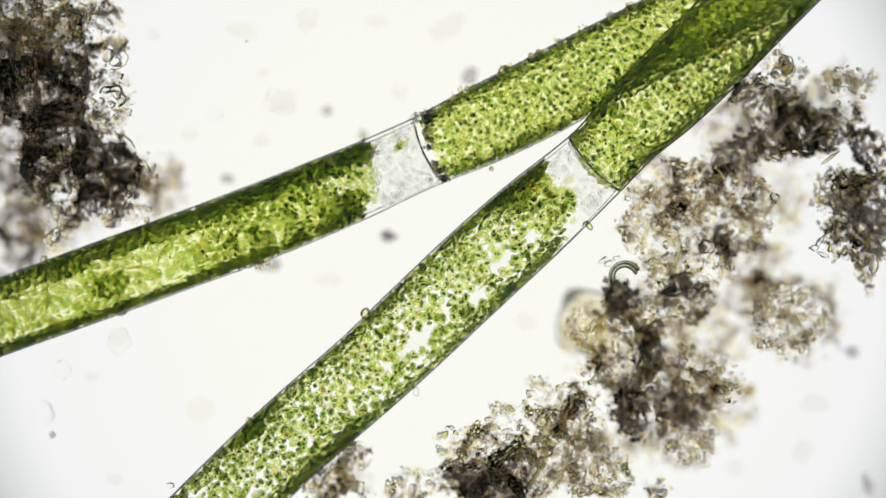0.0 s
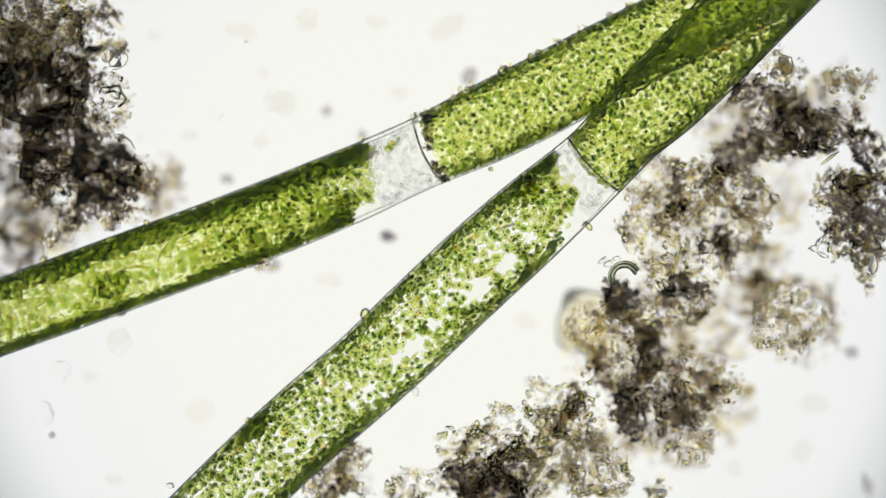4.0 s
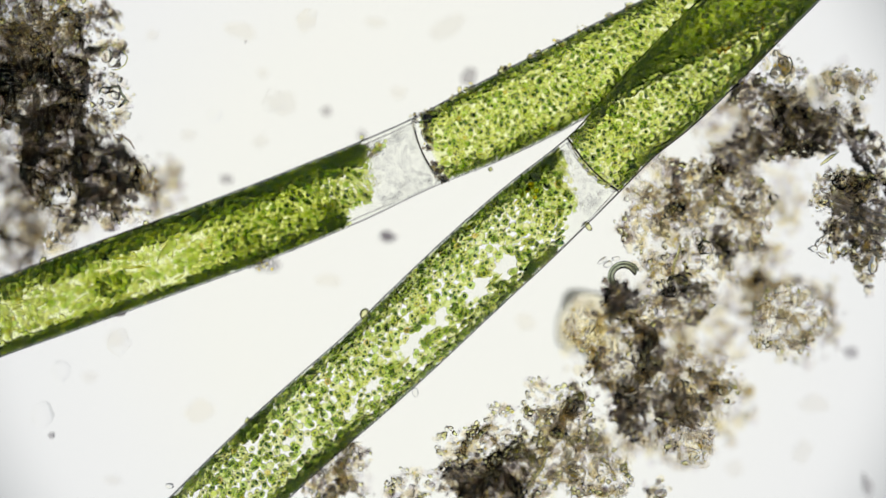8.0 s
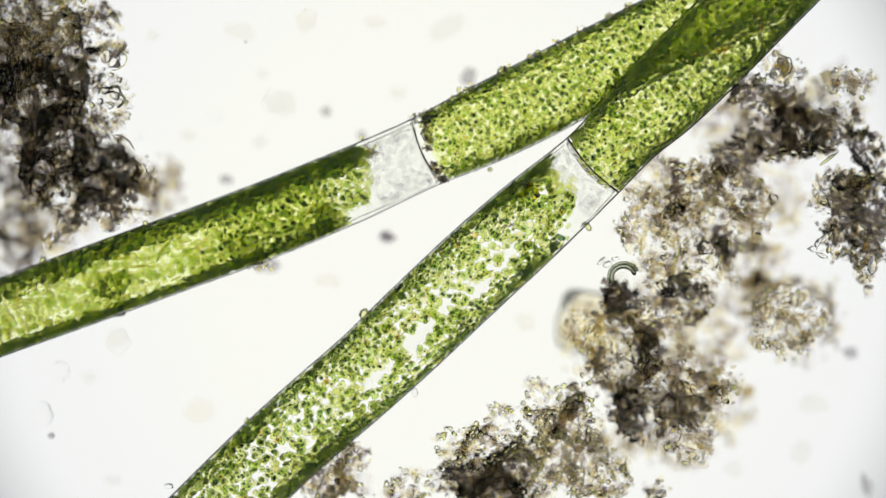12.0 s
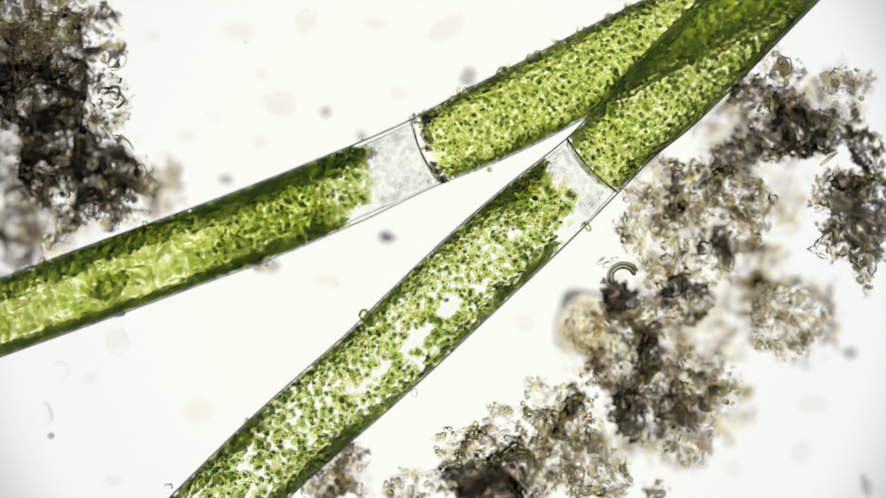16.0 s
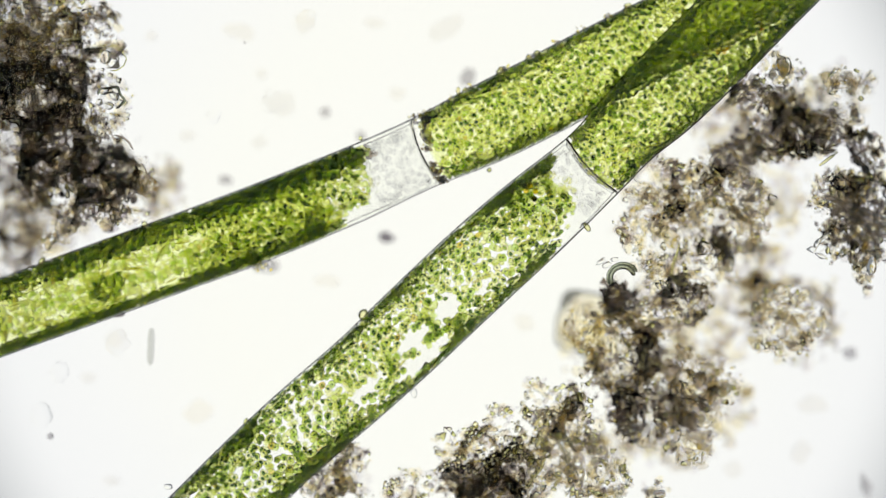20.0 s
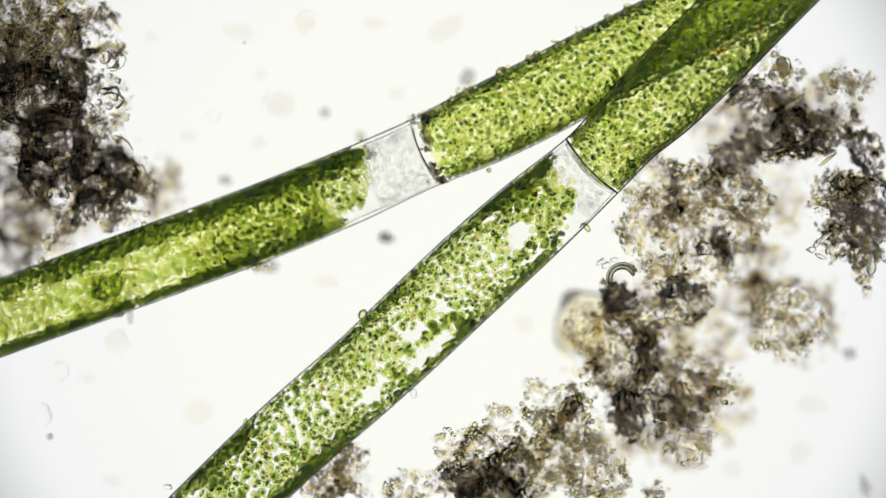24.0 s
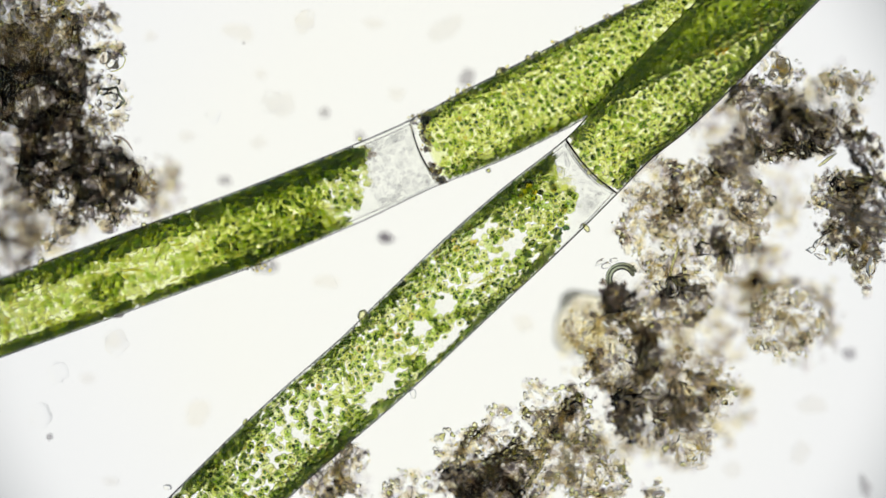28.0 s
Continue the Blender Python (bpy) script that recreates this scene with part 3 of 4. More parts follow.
def clump(name, label, lobes, seed, glass=40, under=False):
    """A ragged heap of floc: lobes are (x, y, rx, ry, darkness, height); under: it is set below the slide's underside,
    out of focus.
    """
    rng = random.Random(seed)
    x0, y0 = lobes[0][:2]
    home = at(x0, y0, -0.302 if under else 0)
    root = new(name)
    root.location = home
    tagged(root, label, "detritus", group="detritus clumps")
    heaps = {"dark_floc": ([], []), "pale_floc": ([], []), "brown_floc": ([], [])}
    stuff = {"dark_floc": DARK, "pale_floc": HAZE, "brown_floc": FLOC}
    beads = []

    def flake(kind, x, y, z, r, flat):
        verts, faces = heaps[kind]
        m = turned(rng)
        sc = Vector((r * rng.uniform(0.7, 1.5), r * rng.uniform(0.6, 1.2), r * flat))
        p = at(x, y, -0.306 - max(z, r) if under else max(z, 0.004 + r)) - home
        b = len(verts)
        verts.extend(p + m @ Vector((v.x * sc.x, v.y * sc.y, v.z * sc.z)) * rng.uniform(0.75, 1.25) for v in ICO[0])
        faces.extend([j + b for j in f] for f in ICO[1])

    for x, y, rx, ry, dark, high in lobes:
        area = rx * ry * 3.14

        def scatter(count, limit):
            for i in range(int(count)):
                q, w = math.sqrt(rng.random()) * (1 + 0.12 * rng.gauss(0, 1)), rng.uniform(0, 6.28)
                rim = 1 + 0.35 * noise.noise(Vector((math.cos(w) * 2 + x, math.sin(w) * 2 + y, seed)))
                px, py = x + rx * q * rim * math.cos(w), y + ry * q * rim * math.sin(w)
                px, py = warp(px, py)
                gap = noise.noise(Vector((px / 24, py / 24, seed))) + 0.5 * noise.noise(Vector((px / 9, py / 9, seed)))
                if gap > limit - 0.5 * max(0, q - 0.5):
                    yield px, py, 0.004 + rng.random() ** 1.5 * (0.010 + high * max(0.15, 1 - q * q)), q, gap

        for px, py, z, q, gap in scatter(area / (56 if under else 56), -0.30 - 0.6 * dark):
            flake("pale_floc", px, py, min(z, 0.06), rng.uniform(6, 14) / 1000, 0.35)
        for px, py, z, q, gap in scatter(area / (66 if under else 27) * (0.8 + 0.3 * min(dark, 1)), -0.06 - 0.8 * dark):
            flake("brown_floc", px, py, z, rng.choice((1.0, 1.3, 1.6, 2.0, 2.6, 3.6)) / 1000, 0.7)
        for px, py, z, q, gap in scatter(area / (34 if under else 18) * dark ** 1.6, 0.20 - 0.62 * dark):
            flake("dark_floc", px, py, rng.uniform(0.004, 0.035), rng.choice((3, 4, 5, 6)) / 1000, 0.55)
        beads.extend((x, y, rx, ry, high) for i in range(int(area / 45 * max(0.05, 1 - 0.9 * dark))))
    for kind, (verts, faces) in heaps.items():
        if verts:
            mesh_part(kind, soup(kind, verts, faces), stuff[kind], root, kind="stuff")
    rng.shuffle(beads)
    kinds = []
    for k in range(5):
        off = Vector((k * 7.3, 2, 5))
        kinds.append(soup("mineral_grain", [v * (1 + 0.9 * noise.noise(v * 1.4 + off)) for v in ICO2[0]], ICO2[1]))
        kinds[-1].materials.append(GRAIN)
    for x, y, rx, ry, high in beads[:glass * 2]:
        q, w = math.sqrt(rng.uniform(0.5, 1.3)), rng.uniform(0, 6.28)
        r = rng.choice((1.5, 2, 2.5, 3, 4, 5)) / 1000
        ob = mesh_part("mineral_grain", rng.choice(kinds), GRAIN, root)
        ob.matrix_basis = Matrix.Translation(at(*warp(x + rx * q * math.cos(w), y + ry * q * math.sin(w)), -0.312 if under else rng.uniform(0.04, 0.05 + high)) - home) @ turned(rng).to_4x4() @ Matrix.Diagonal((r * rng.uniform(0.8, 1.7), r, r * 0.8, 1))
    return root


heap = clump("detritus_clump", "dense blackish brown detritus clump on the slide", [
    (50, 60, 90, 90, 0.4, 0.2), (110, 140, 46, 40, 1.5, 0.2), (24, 140, 30, 36, 1.5, 0.2), (100, 206, 74, 24, 1.1, 0.2), (215, 297, 30, 37, 1.6, 0.2), (160, 352, 34, 20, 1.4, 0.15), (30, 190, 60, 40, 0.8, 0.2),
    (130, 40, 40, 40, 0.12, 0.15), (172, 50, 27, 46, 0.7, 0.15), (168, 80, 16, 14, 1.3, 0.12), (60, 20, 60, 40, 0.4, 0.2), (60, 150, 90, 80, 0.5, 0.2), (195, 175, 30, 28, 0.25, 0.1), (110, 240, 75, 30, 1.0, 0.2), (60, 285, 34, 34, 1.1, 0.15),
    (145, 295, 40, 34, 0.9, 0.2), (190, 330, 60, 36, 0.9, 0.2), (95, 300, 45, 48, 0.75, 0.15), (70, 330, 40, 30, 0.6, 0.1), (102, 312, 34, 30, 0.9, 0.1), (175, 372, 60, 26, 0.6, 0.12), (110, 395, 22, 30, 0.2, 0.1), (96, 425, 14, 12, 0.15, 0.1), (258, 305, 22, 30, 0.25, 0.14), (20, 80, 50, 60, 0.5, 0.2),
    (175, 215, 28, 24, 0.45, 0.2), (200, 100, 22, 26, 0.12, 0.12), (210, 390, 40, 14, 0.2, 0.13)], 11, 170)
MOVES.append((heap, [(t, Matrix.Translation(heap.location + Vector((dx, dy, 0)) / 1000)) for t, dx, dy in ((0, 0, 4), (1, -1, 2), (2, 0, 0.5), (3, 0, 0), (12, 0, -1), (20, 0, -1), (28, 0, -2))]))
clump("detritus_clump", "pale brown hazy detritus clinging under the slide", [(35, 425, 45, 60, 1.1, 0.03), (22, 285, 42, 50, 1.1, 0.03), (50, 350, 50, 55, 0.8, 0.03)], 12, 4, True)
clump("detritus_clump", "pale brown hazy detritus clinging under the slide", [(278, 325, 34, 44, 0.35, 0.03), (300, 318, 14, 14, 0.8, 0.03)], 22, 2, True)
# Tan layers added out of focus, to imitate the haze round the clumps.
clump("detritus_clump", "blurred tan layer added below the slide as haze", [(1230, 380, 115, 90, 0.2, 0.03), (1160, 330, 50, 40, 0.2, 0.03), (1345, 470, 45, 50, 0.08, 0.03), (1290, 560, 70, 45, 0.05, 0.03)], 23, 4, True)
clump("detritus_clump", "blurred tan layer added below the slide as haze", [(1485, 165, 62, 42, 0.3, 0.03), (1395, 215, 60, 40, 0.4, 0.03), (1305, 215, 40, 40, 0.1, 0.03)], 24, 4, True)
clump("detritus_clump", "blurred tan layer added below the slide as haze", [(1170, 640, 95, 95, 0.22, 0.03), (1050, 590, 48, 62, 0.15, 0.03), (1160, 530, 90, 40, 0.2, 0.03), (1240, 700, 55, 50, 0.25, 0.03), (1205, 790, 55, 38, 0.3, 0.03)], 25, 4, True)
clump("detritus_clump", "blurred tan layer added below the slide as haze", [(1015, 800, 80, 60, 0.45, 0.03), (900, 850, 80, 40, 0.4, 0.03), (600, 850, 55, 35, 0.3, 0.03)], 26, 4, True)
# Dark layers added out of focus, to shade the clump cores softly.
clump("detritus_clump", "blurred dark layer added below the slide to darken clump cores", [(50, 110, 85, 100, 1.3, 0.03), (120, 230, 66, 50, 1.3, 0.03), (190, 300, 62, 52, 1.5, 0.03)], 28, 2, True)
clump("detritus_clump", "blurred dark layer added below the slide to darken clump cores", [(1430, 215, 66, 36, 1.5, 0.03), (1310, 285, 38, 50, 1.4, 0.03), (1370, 180, 50, 30, 1.2, 0.03), (1275, 430, 30, 36, 1.2, 0.03), (1515, 345, 40, 36, 1.1, 0.03)], 29, 2, True)
clump("detritus_clump", "blurred dark layer added below the slide to darken clump cores", [(1125, 690, 46, 66, 1.5, 0.03), (1100, 525, 34, 22, 1.8, 0.03), (1205, 525, 40, 22, 1.2, 0.03), (1210, 735, 42, 45, 1.0, 0.03), (1145, 620, 30, 40, 1.6, 0.03)], 30, 2, True)
clump("detritus_clump", "blurred dark layer added below the slide to darken clump cores", [(848, 850, 60, 42, 1.4, 0.03)], 31, 2, True)
clump("detritus_clump", "brown and black detritus clump with amber grains", [
    (1385, 120, 40, 30, 0.15, 0.1), (1325, 160, 32, 26, 0.75, 0.15), (1365, 175, 50, 32, 0.65, 0.15), (1405, 214, 34, 24, 1.15, 0.18), (1452, 248, 32, 22, 1.25, 0.18), (1410, 235, 75, 40, 0.6, 0.18), (1530, 265, 26, 23, 1.3, 0.12), (1490, 236, 36, 10, 0.9, 0.12),
    (1308, 268, 40, 28, 1.0, 0.12), (1288, 300, 18, 12, 1.3, 0.12), (1240, 310, 50, 34, 0.5, 0.15), (1200, 340, 70, 44, 0.14, 0.12), (1215, 385, 60, 50, 0.16, 0.15), (1275, 432, 18, 32, 1.1, 0.12), (1250, 440, 36, 20, 0.35, 0.12), (1145, 385, 45, 45, 0.12, 0.12),
    (1120, 405, 22, 22, 0.1, 0.1), (1325, 390, 34, 60, 0.28, 0.12), (1300, 340, 40, 40, 0.25, 0.12), (1385, 255, 55, 22, 0.5, 0.16), (1485, 205, 46, 22, 0.4, 0.16), (1500, 150, 46, 26, 0.06, 0.12), (1270, 480, 40, 22, 0.15, 0.12)], 13, 140)
clump("detritus_clump", "dark brown fibrous detritus clump on the slide", [
    (1500, 340, 55, 40, 0.7, 0.14), (1550, 350, 40, 60, 0.8, 0.14), (1510, 410, 55, 60, 0.7, 0.14), (1530, 460, 30, 40, 0.4, 0.1), (1490, 322, 25, 20, 0.3, 0.12)], 14, 60)
clump("detritus_clump", "pale brown hazy detritus clinging under the slide", [(1405, 560, 82, 74, 0.4, 0.03), (1350, 490, 36, 36, 0.15, 0.03)], 15, 6, True)
clump("detritus_clump", "sparse pale brown detritus clump on the slide", [(1390, 570, 60, 60, 0.1, 0.04)], 27, 30)
clump("detritus_clump", "amber and black detritus clump on the slide", [
    (1095, 524, 28, 22, 1.8, 0.14), (1210, 516, 38, 17, 1.3, 0.14), (1225, 548, 28, 24, 0.5, 0.12), (1145, 620, 22, 56, 1.1, 0.15), (1110, 726, 38, 38, 1.3, 0.18), (1205, 726, 46, 34, 0.7, 0.12), (1060, 600, 45, 55, 0.12, 0.06), (1065, 650, 34, 30, 0.4, 0.12),
    (1180, 475, 60, 30, 0.15, 0.12), (1150, 560, 50, 40, 0.18, 0.12), (1120, 670, 50, 40, 0.35, 0.18), (1220, 670, 74, 44, 0.18, 0.12), (1210, 775, 54, 38, 0.22, 0.12), (1265, 690, 36, 40, 0.22, 0.12), (1130, 590, 40, 40, 0.3, 0.14)], 16, 100)
clump("detritus_clump", "grainy grey brown detritus clump on the slide", [
    (860, 852, 80, 48, 1.2, 0.14), (905, 828, 48, 36, 0.45, 0.14), (1002, 742, 44, 40, 0.45, 0.14), (935, 800, 40, 28, 0.35, 0.14), (880, 770, 46, 40, 0.12, 0.14), (800, 790, 30, 30, 0.05, 0.14), (1000, 735, 56, 48, 0.4, 0.14), (1010, 825, 70, 50, 0.25, 0.14), (925, 845, 45, 38, 0.3, 0.14), (720, 862, 45, 25, 0.1, 0.12), (1080, 845, 30, 34, 0.1, 0.12),
    (860, 800, 60, 30, 0.3, 0.14), (960, 700, 30, 24, 0.15, 0.12)], 17, 330)
clump("detritus_clump", "small grainy detritus clump beneath an algal filament", [(590, 850, 60, 40, 0.5, 0.03), (620, 810, 25, 25, 0.3, 0.05)], 18, 40)
clump("detritus_clump", "tiny dark grainy detritus flake on the slide", [(1165, 872, 22, 14, 0.5, 0.1)], 19, 10)


# Pale layers that put a soft grey haze beside the clumps; added, not seen detritus.
for seed, lobes in ((41, [(90, 400, 70, 55, 0.05, 0.03), (270, 345, 55, 50, 0.05, 0.03)]), (42, [(1300, 235, 60, 60, 0.05, 0.03), (1385, 330, 40, 90, 0.03, 0.03), (1335, 480, 60, 70, 0.05, 0.03)]),
                    (43, [(1090, 790, 70, 40, 0.05, 0.03), (1255, 620, 60, 40, 0.05, 0.03), (1290, 720, 40, 60, 0.03, 0.03)])):
    clump("detritus_clump", "faint pale grey layer added below the slide as haze", lobes, seed, 0, True)


# ---- small things on the filaments ----
def cell_body(name, label, category, x, y, z, size, material, seed, turn=0.0, group="", lump=0.25):
    """One rounded, slightly lumpy small body; z is its middle."""
    rng = random.Random(seed)
    k = Vector((rng.uniform(0, 50), 0, 0))
    rx, ry, rz = (q / 1000 for q in size)
    verts = []
    for v in FINE[0]:
        w = 1 + lump * noise.noise(v * 1.1 + k)
        verts.append((v.x * rx * w, v.y * ry * w, v.z * rz * w))
    me = soup(name, verts, FINE[1])
    me.materials.append(material)
    ob = new(name, me)
    ob.matrix_basis = Matrix.Translation(at(x, y, z)) @ Matrix.Rotation(radians(turn), 4, "Z")
    return tagged(ob, label, category, group)


def on_wall(tube, x, y):
    q = tube.near(x, y)
    return tube.line(q)[0].z


for i, (tube, x, y, rx, ry) in enumerate(((F2, 646, 556, 9, 10), (F1, 889, 127, 9, 7), (F2, 1041, 401, 5, 9), (F1, 76, 462, 9, 5), (F1, 868, 300, 4, 4), (F1, 1113, 8, 3, 8),
                                          (F1, 640, 244, 4, 4), (F1, 952, 94, 6, 6), (F1, 938, 101, 5, 5), (F1, 813, 160, 4, 7), (F1, 825, 158, 5, 4), (F1, 878, 137, 6, 5), (F2, 437, 744, 6, 3), (F2, 1398, 48, 6, 4))):
    cell_body("epiphyte_cell", "tiny yellow green cell stuck to a filament wall", "epiphyte", x, y, on_wall(tube, x, y), (rx, ry, min(rx, ry)), EPI, 40 + i, 20 * i, "epiphyte cells")
cell_body("epiphyte_cell", "small brown round cell stuck under a filament wall", "epiphyte", 213, 549, 0.05, (14, 11, 10), DARK, 70, 15, "epiphyte cells")


def crust(label, spots, material, seed, tube, each=14, spread=7, lift=0.0):
    """Dark crumbs that cling to a wall."""
    rng = random.Random(seed)
    x0, y0 = spots[0]
    z0 = on_wall(tube, x0, y0) + lift
    home = at(x0, y0, z0)
    root = new("wall_crust")
    root.location = home
    tagged(root, label, "debris", group="crumbs on the filaments")
    me = soup("crumb", [v * rng.uniform(0.8, 1.2) for v in ICO[0]], ICO[1])
    me.materials.append(material)
    for x, y in spots:
        for i in range(each):
            ob = mesh_part("crumb", me, material, root)
            r = rng.uniform(1.5, 3.6) / 1000
            ob.matrix_basis = Matrix.Translation(at(x + rng.gauss(0, spread), y + rng.gauss(0, spread * 0.6), z0 + rng.gauss(0, 0.012)) - home) @ turned(rng).to_4x4() @ Matrix.Diagonal((r * 1.5, r, r, 1))


crust("dark crumbs clinging to a filament wall", [(736, 210), (752, 203), (768, 196)], FLOC, 81, F1, 20, 6)
crust("dark crumbs clinging to a filament wall", [(808, 172), (838, 155), (893, 124), (950, 98), (990, 76), (1035, 52), (1080, 30), (1115, 14)], FLOC, 82, F1, 12, 6)
crust("brown crumbs along the cross wall of a filament", [(754, 222), (757, 238), (760, 252), (768, 296), (775, 306), (783, 315), (780, 300)], FLOC, 83, F1, 18, 4.5, 0.045)
crust("dark crumbs at the corners of a cross wall", [(752, 208), (760, 206), (757, 216), (752, 230), (756, 246), (759, 262), (768, 290), (782, 316), (775, 304), (788, 320)], DARK, 87, F1, 14, 3.6, 0.045)
crust("pale brown tag hanging under a filament wall", [(455, 470), (470, 468)], FLOC, 84, F1, 16, 8)
crust("rust brown crumbs along a filament wall under another filament", [(1232, 108), (1275, 86), (1312, 66), (1350, 48)], RUST, 86, F1, 22, 8)
crust("dark crumbs beside the tip of a cell", [(648, 262), (660, 268), (655, 275)], DARK, 85, F1, 8, 4)

for i, (x, y, rx) in enumerate(((940, 328, 6), (950, 338, 5), (933, 337, 5), (947, 350, 4), (925, 345, 4))):
    p, out, along = F2.spot(F2.near(x, y), 1.75, 0.0005)
    me = soup("orange_body", [(v.x * rx / 1000, v.y * rx / 1000, v.z * 0.004) for v in BALL[0]], BALL[1])
    ob = mesh_part("orange_body", me, ORANGE, root2, "orange yellow pigment body")
    q = at(x, y, p.z)
    ob.location = q - home2
p, out, along = F1.spot(F1.near(655, 368), 0.9, 0.012)
me = soup("clear_vesicle", [(v.x * 0.010, v.y * 0.007, v.z * 0.006) for v in FINE[0]], FINE[1])
ob = mesh_part("clear_vesicle", me, SAP, root1, "oval clear vesicle")
ob.location = at(655, 368, 0.10) - home1

# ---- particular bodies in the detritus ----
cell_body("amber_vesicle", "large pale amber vesicle clinging under the slide", "vesicle", 1030, 568, -0.345, (52, 55, 40), AMBER, 90, 20, lump=0.35)
cell_body("amber_vesicle", "small pale amber vesicle clinging under the slide", "vesicle", 1062, 610, -0.335, (38, 42, 30), AMBER, 91, 60, lump=0.35)
for i, (x, y, rx, ry, turn) in enumerate(((1194, 505, 11, 19, 5), (1235, 510, 20, 7, 8), (1460, 420, 14, 5, 40), (1545, 470, 8, 16, -10), (1118, 765, 10, 5, 30), (100, 415, 6, 9, 0), (1440, 440, 9, 5, 0),
                                            (1455, 452, 10, 4, -20), (735, 695, 5, 8, 0), (300, 860, 7, 5, 0), (1076, 468, 8, 5, 30), (1489, 322, 11, 10, 0), (1250, 438, 13, 11, 0), (1170, 873, 10, 7, 0), (1066, 462, 9, 4, 40),
                                            (1090, 458, 7, 4, 0), (188, 160, 9, 6, 30), (205, 170, 8, 7, 0), (196, 186, 9, 6, -20), (178, 180, 6, 6, 0), (214, 182, 7, 5, 50), (190, 100, 9, 12, 0), (204, 112, 9, 9, 0), (128, 30, 12, 9, 20),
                                            (1388, 118, 12, 16, 10), (1372, 130, 9, 9, 0), (1448, 430, 9, 5, 60), (96, 425, 7, 5, 0), (120, 390, 8, 6, 0))):
    cell_body("clear_cell", "clear glassy rounded cell among the detritus", "cell", x, y, 0.12, (rx, ry, min(rx, ry) * 0.8), BUBBLE, 100 + i, turn, "clear cells", 0.4)


def bent_tube(name, label, category, rows, r, material):
    """A thin tube through points (x, y, z)."""
    pts = [at(*q) for q in rows]
    verts, faces, seg = [], [], 10
    n = len(pts)
    for i, p in enumerate(pts):
        t = (pts[min(i + 1, n - 1)] - pts[max(i - 1, 0)]).normalized()
        side = t.cross(Vector((0, 0, 1))).normalized()
        up = side.cross(t)
        k = r / 1000 * (0.5 if i in (0, n - 1) else 1)
        for j in range(seg):
            a = 6.2832 * j / seg
            verts.append(p + (side * math.cos(a) + up * math.sin(a)) * k)
    for i in range(n - 1):
        for j in range(seg):
            k = (j + 1) % seg
            faces.append((i * seg + j, i * seg + k, (i + 1) * seg + k, (i + 1) * seg + j))
    faces.append(list(range(seg))[::-1])
    faces.append([(n - 1) * seg + j for j in range(seg)])
    me = soup(name, verts, faces)
    me.materials.append(material)
    return tagged(new(name, me), label, category)


curl = bent_tube("curled_tube", "dark double walled curled tube at the detritus edge", "tube",
                 [(1104 + 21 * math.cos(a), 491 - 20 * math.sin(a), 0.13) for a in [radians(220 - 13 * k) for k in range(17)]], 4.2, CURL)
outer = bent_tube("outer_wall", "", "", [(1105 + 27 * math.cos(a), 491 - 26 * math.sin(a), 0.13) for a in [radians(205 - 12 * k) for k in range(16)]], 3.0, CURL)
outer.parent = curl
bent_tube("clear_thread", "thin clear bent thread among the detritus", "thread", [(1205, 430, 0.13), (1200, 450, 0.13), (1193, 468, 0.13), (1190, 488, 0.13), (1200, 500, 0.13), (1222, 503, 0.13)], 2.5, GRAIN)
bent_tube("clear_thread", "thin straight clear needle among the detritus", "thread", [(1452, 292, 0.13), (1462, 285, 0.13), (1472, 277, 0.13), (1480, 272, 0.13)], 3, GRAIN)
bent_tube("clear_thread", "thin pale thread crossing the grainy detritus", "thread", [(935, 860, 0.13), (945, 845, 0.13), (958, 830, 0.13), (970, 800, 0.13)], 3, GRAIN)
for i in range(11):
    y0, w = 340 + 4.6 * i, 5 * noise.noise(Vector((i * 3.1, 0, 0)))
    bent_tube("dark_fibre", "dark straight fibre in the detritus", "fibre", [(1455 + 5 * i + w * 3, y0, 0.12), (1482 + 4 * i, y0 + 9 + w, 0.14), (1512 + 3 * i, y0 + 20 - w, 0.13), (1545, y0 + 33 + w, 0.14), (1590, y0 + 44, 0.13)], 1.3 + 0.9 * (i % 3), FLOC if i % 3 == 1 else DARK)
bent_tube("dark_fibre", "thin curved dark fibre at the detritus edge", "fibre", [(205, 238, 0.14), (218, 241, 0.14), (230, 250, 0.14), (238, 264, 0.14)], 2, DARK)
bent_tube("clear_thread", "thin clear bent thread beside an algal filament", "thread", [(298, 430, 0.145), (290, 440, 0.146), (283, 452, 0.146), (278, 464, 0.145)], 1.6, EPI)



def arc(x, y, rx, ry, a0, a1, z=0.13):
    """Points of an uneven arc over the plan, from angle a0 to a1 in degrees, counted against the clock."""
    n = max(6, int(abs(a1 - a0) / 12))
    rows = []
    for k in range(n + 1):
        a = radians(a0 + (a1 - a0) * k / n)
        w = 1 + 0.32 * noise.noise(Vector((math.cos(a) * 1.4 + x, math.sin(a) * 1.4 + y, 4))) + 0.10 * noise.noise(Vector((math.cos(a) * 4 + x, math.sin(a) * 4, 8)))
        rows.append((x + rx * w * math.cos(a), y - ry * w * math.sin(a), z + 0.02 * math.sin(a * 1.5 + x)))
    return rows


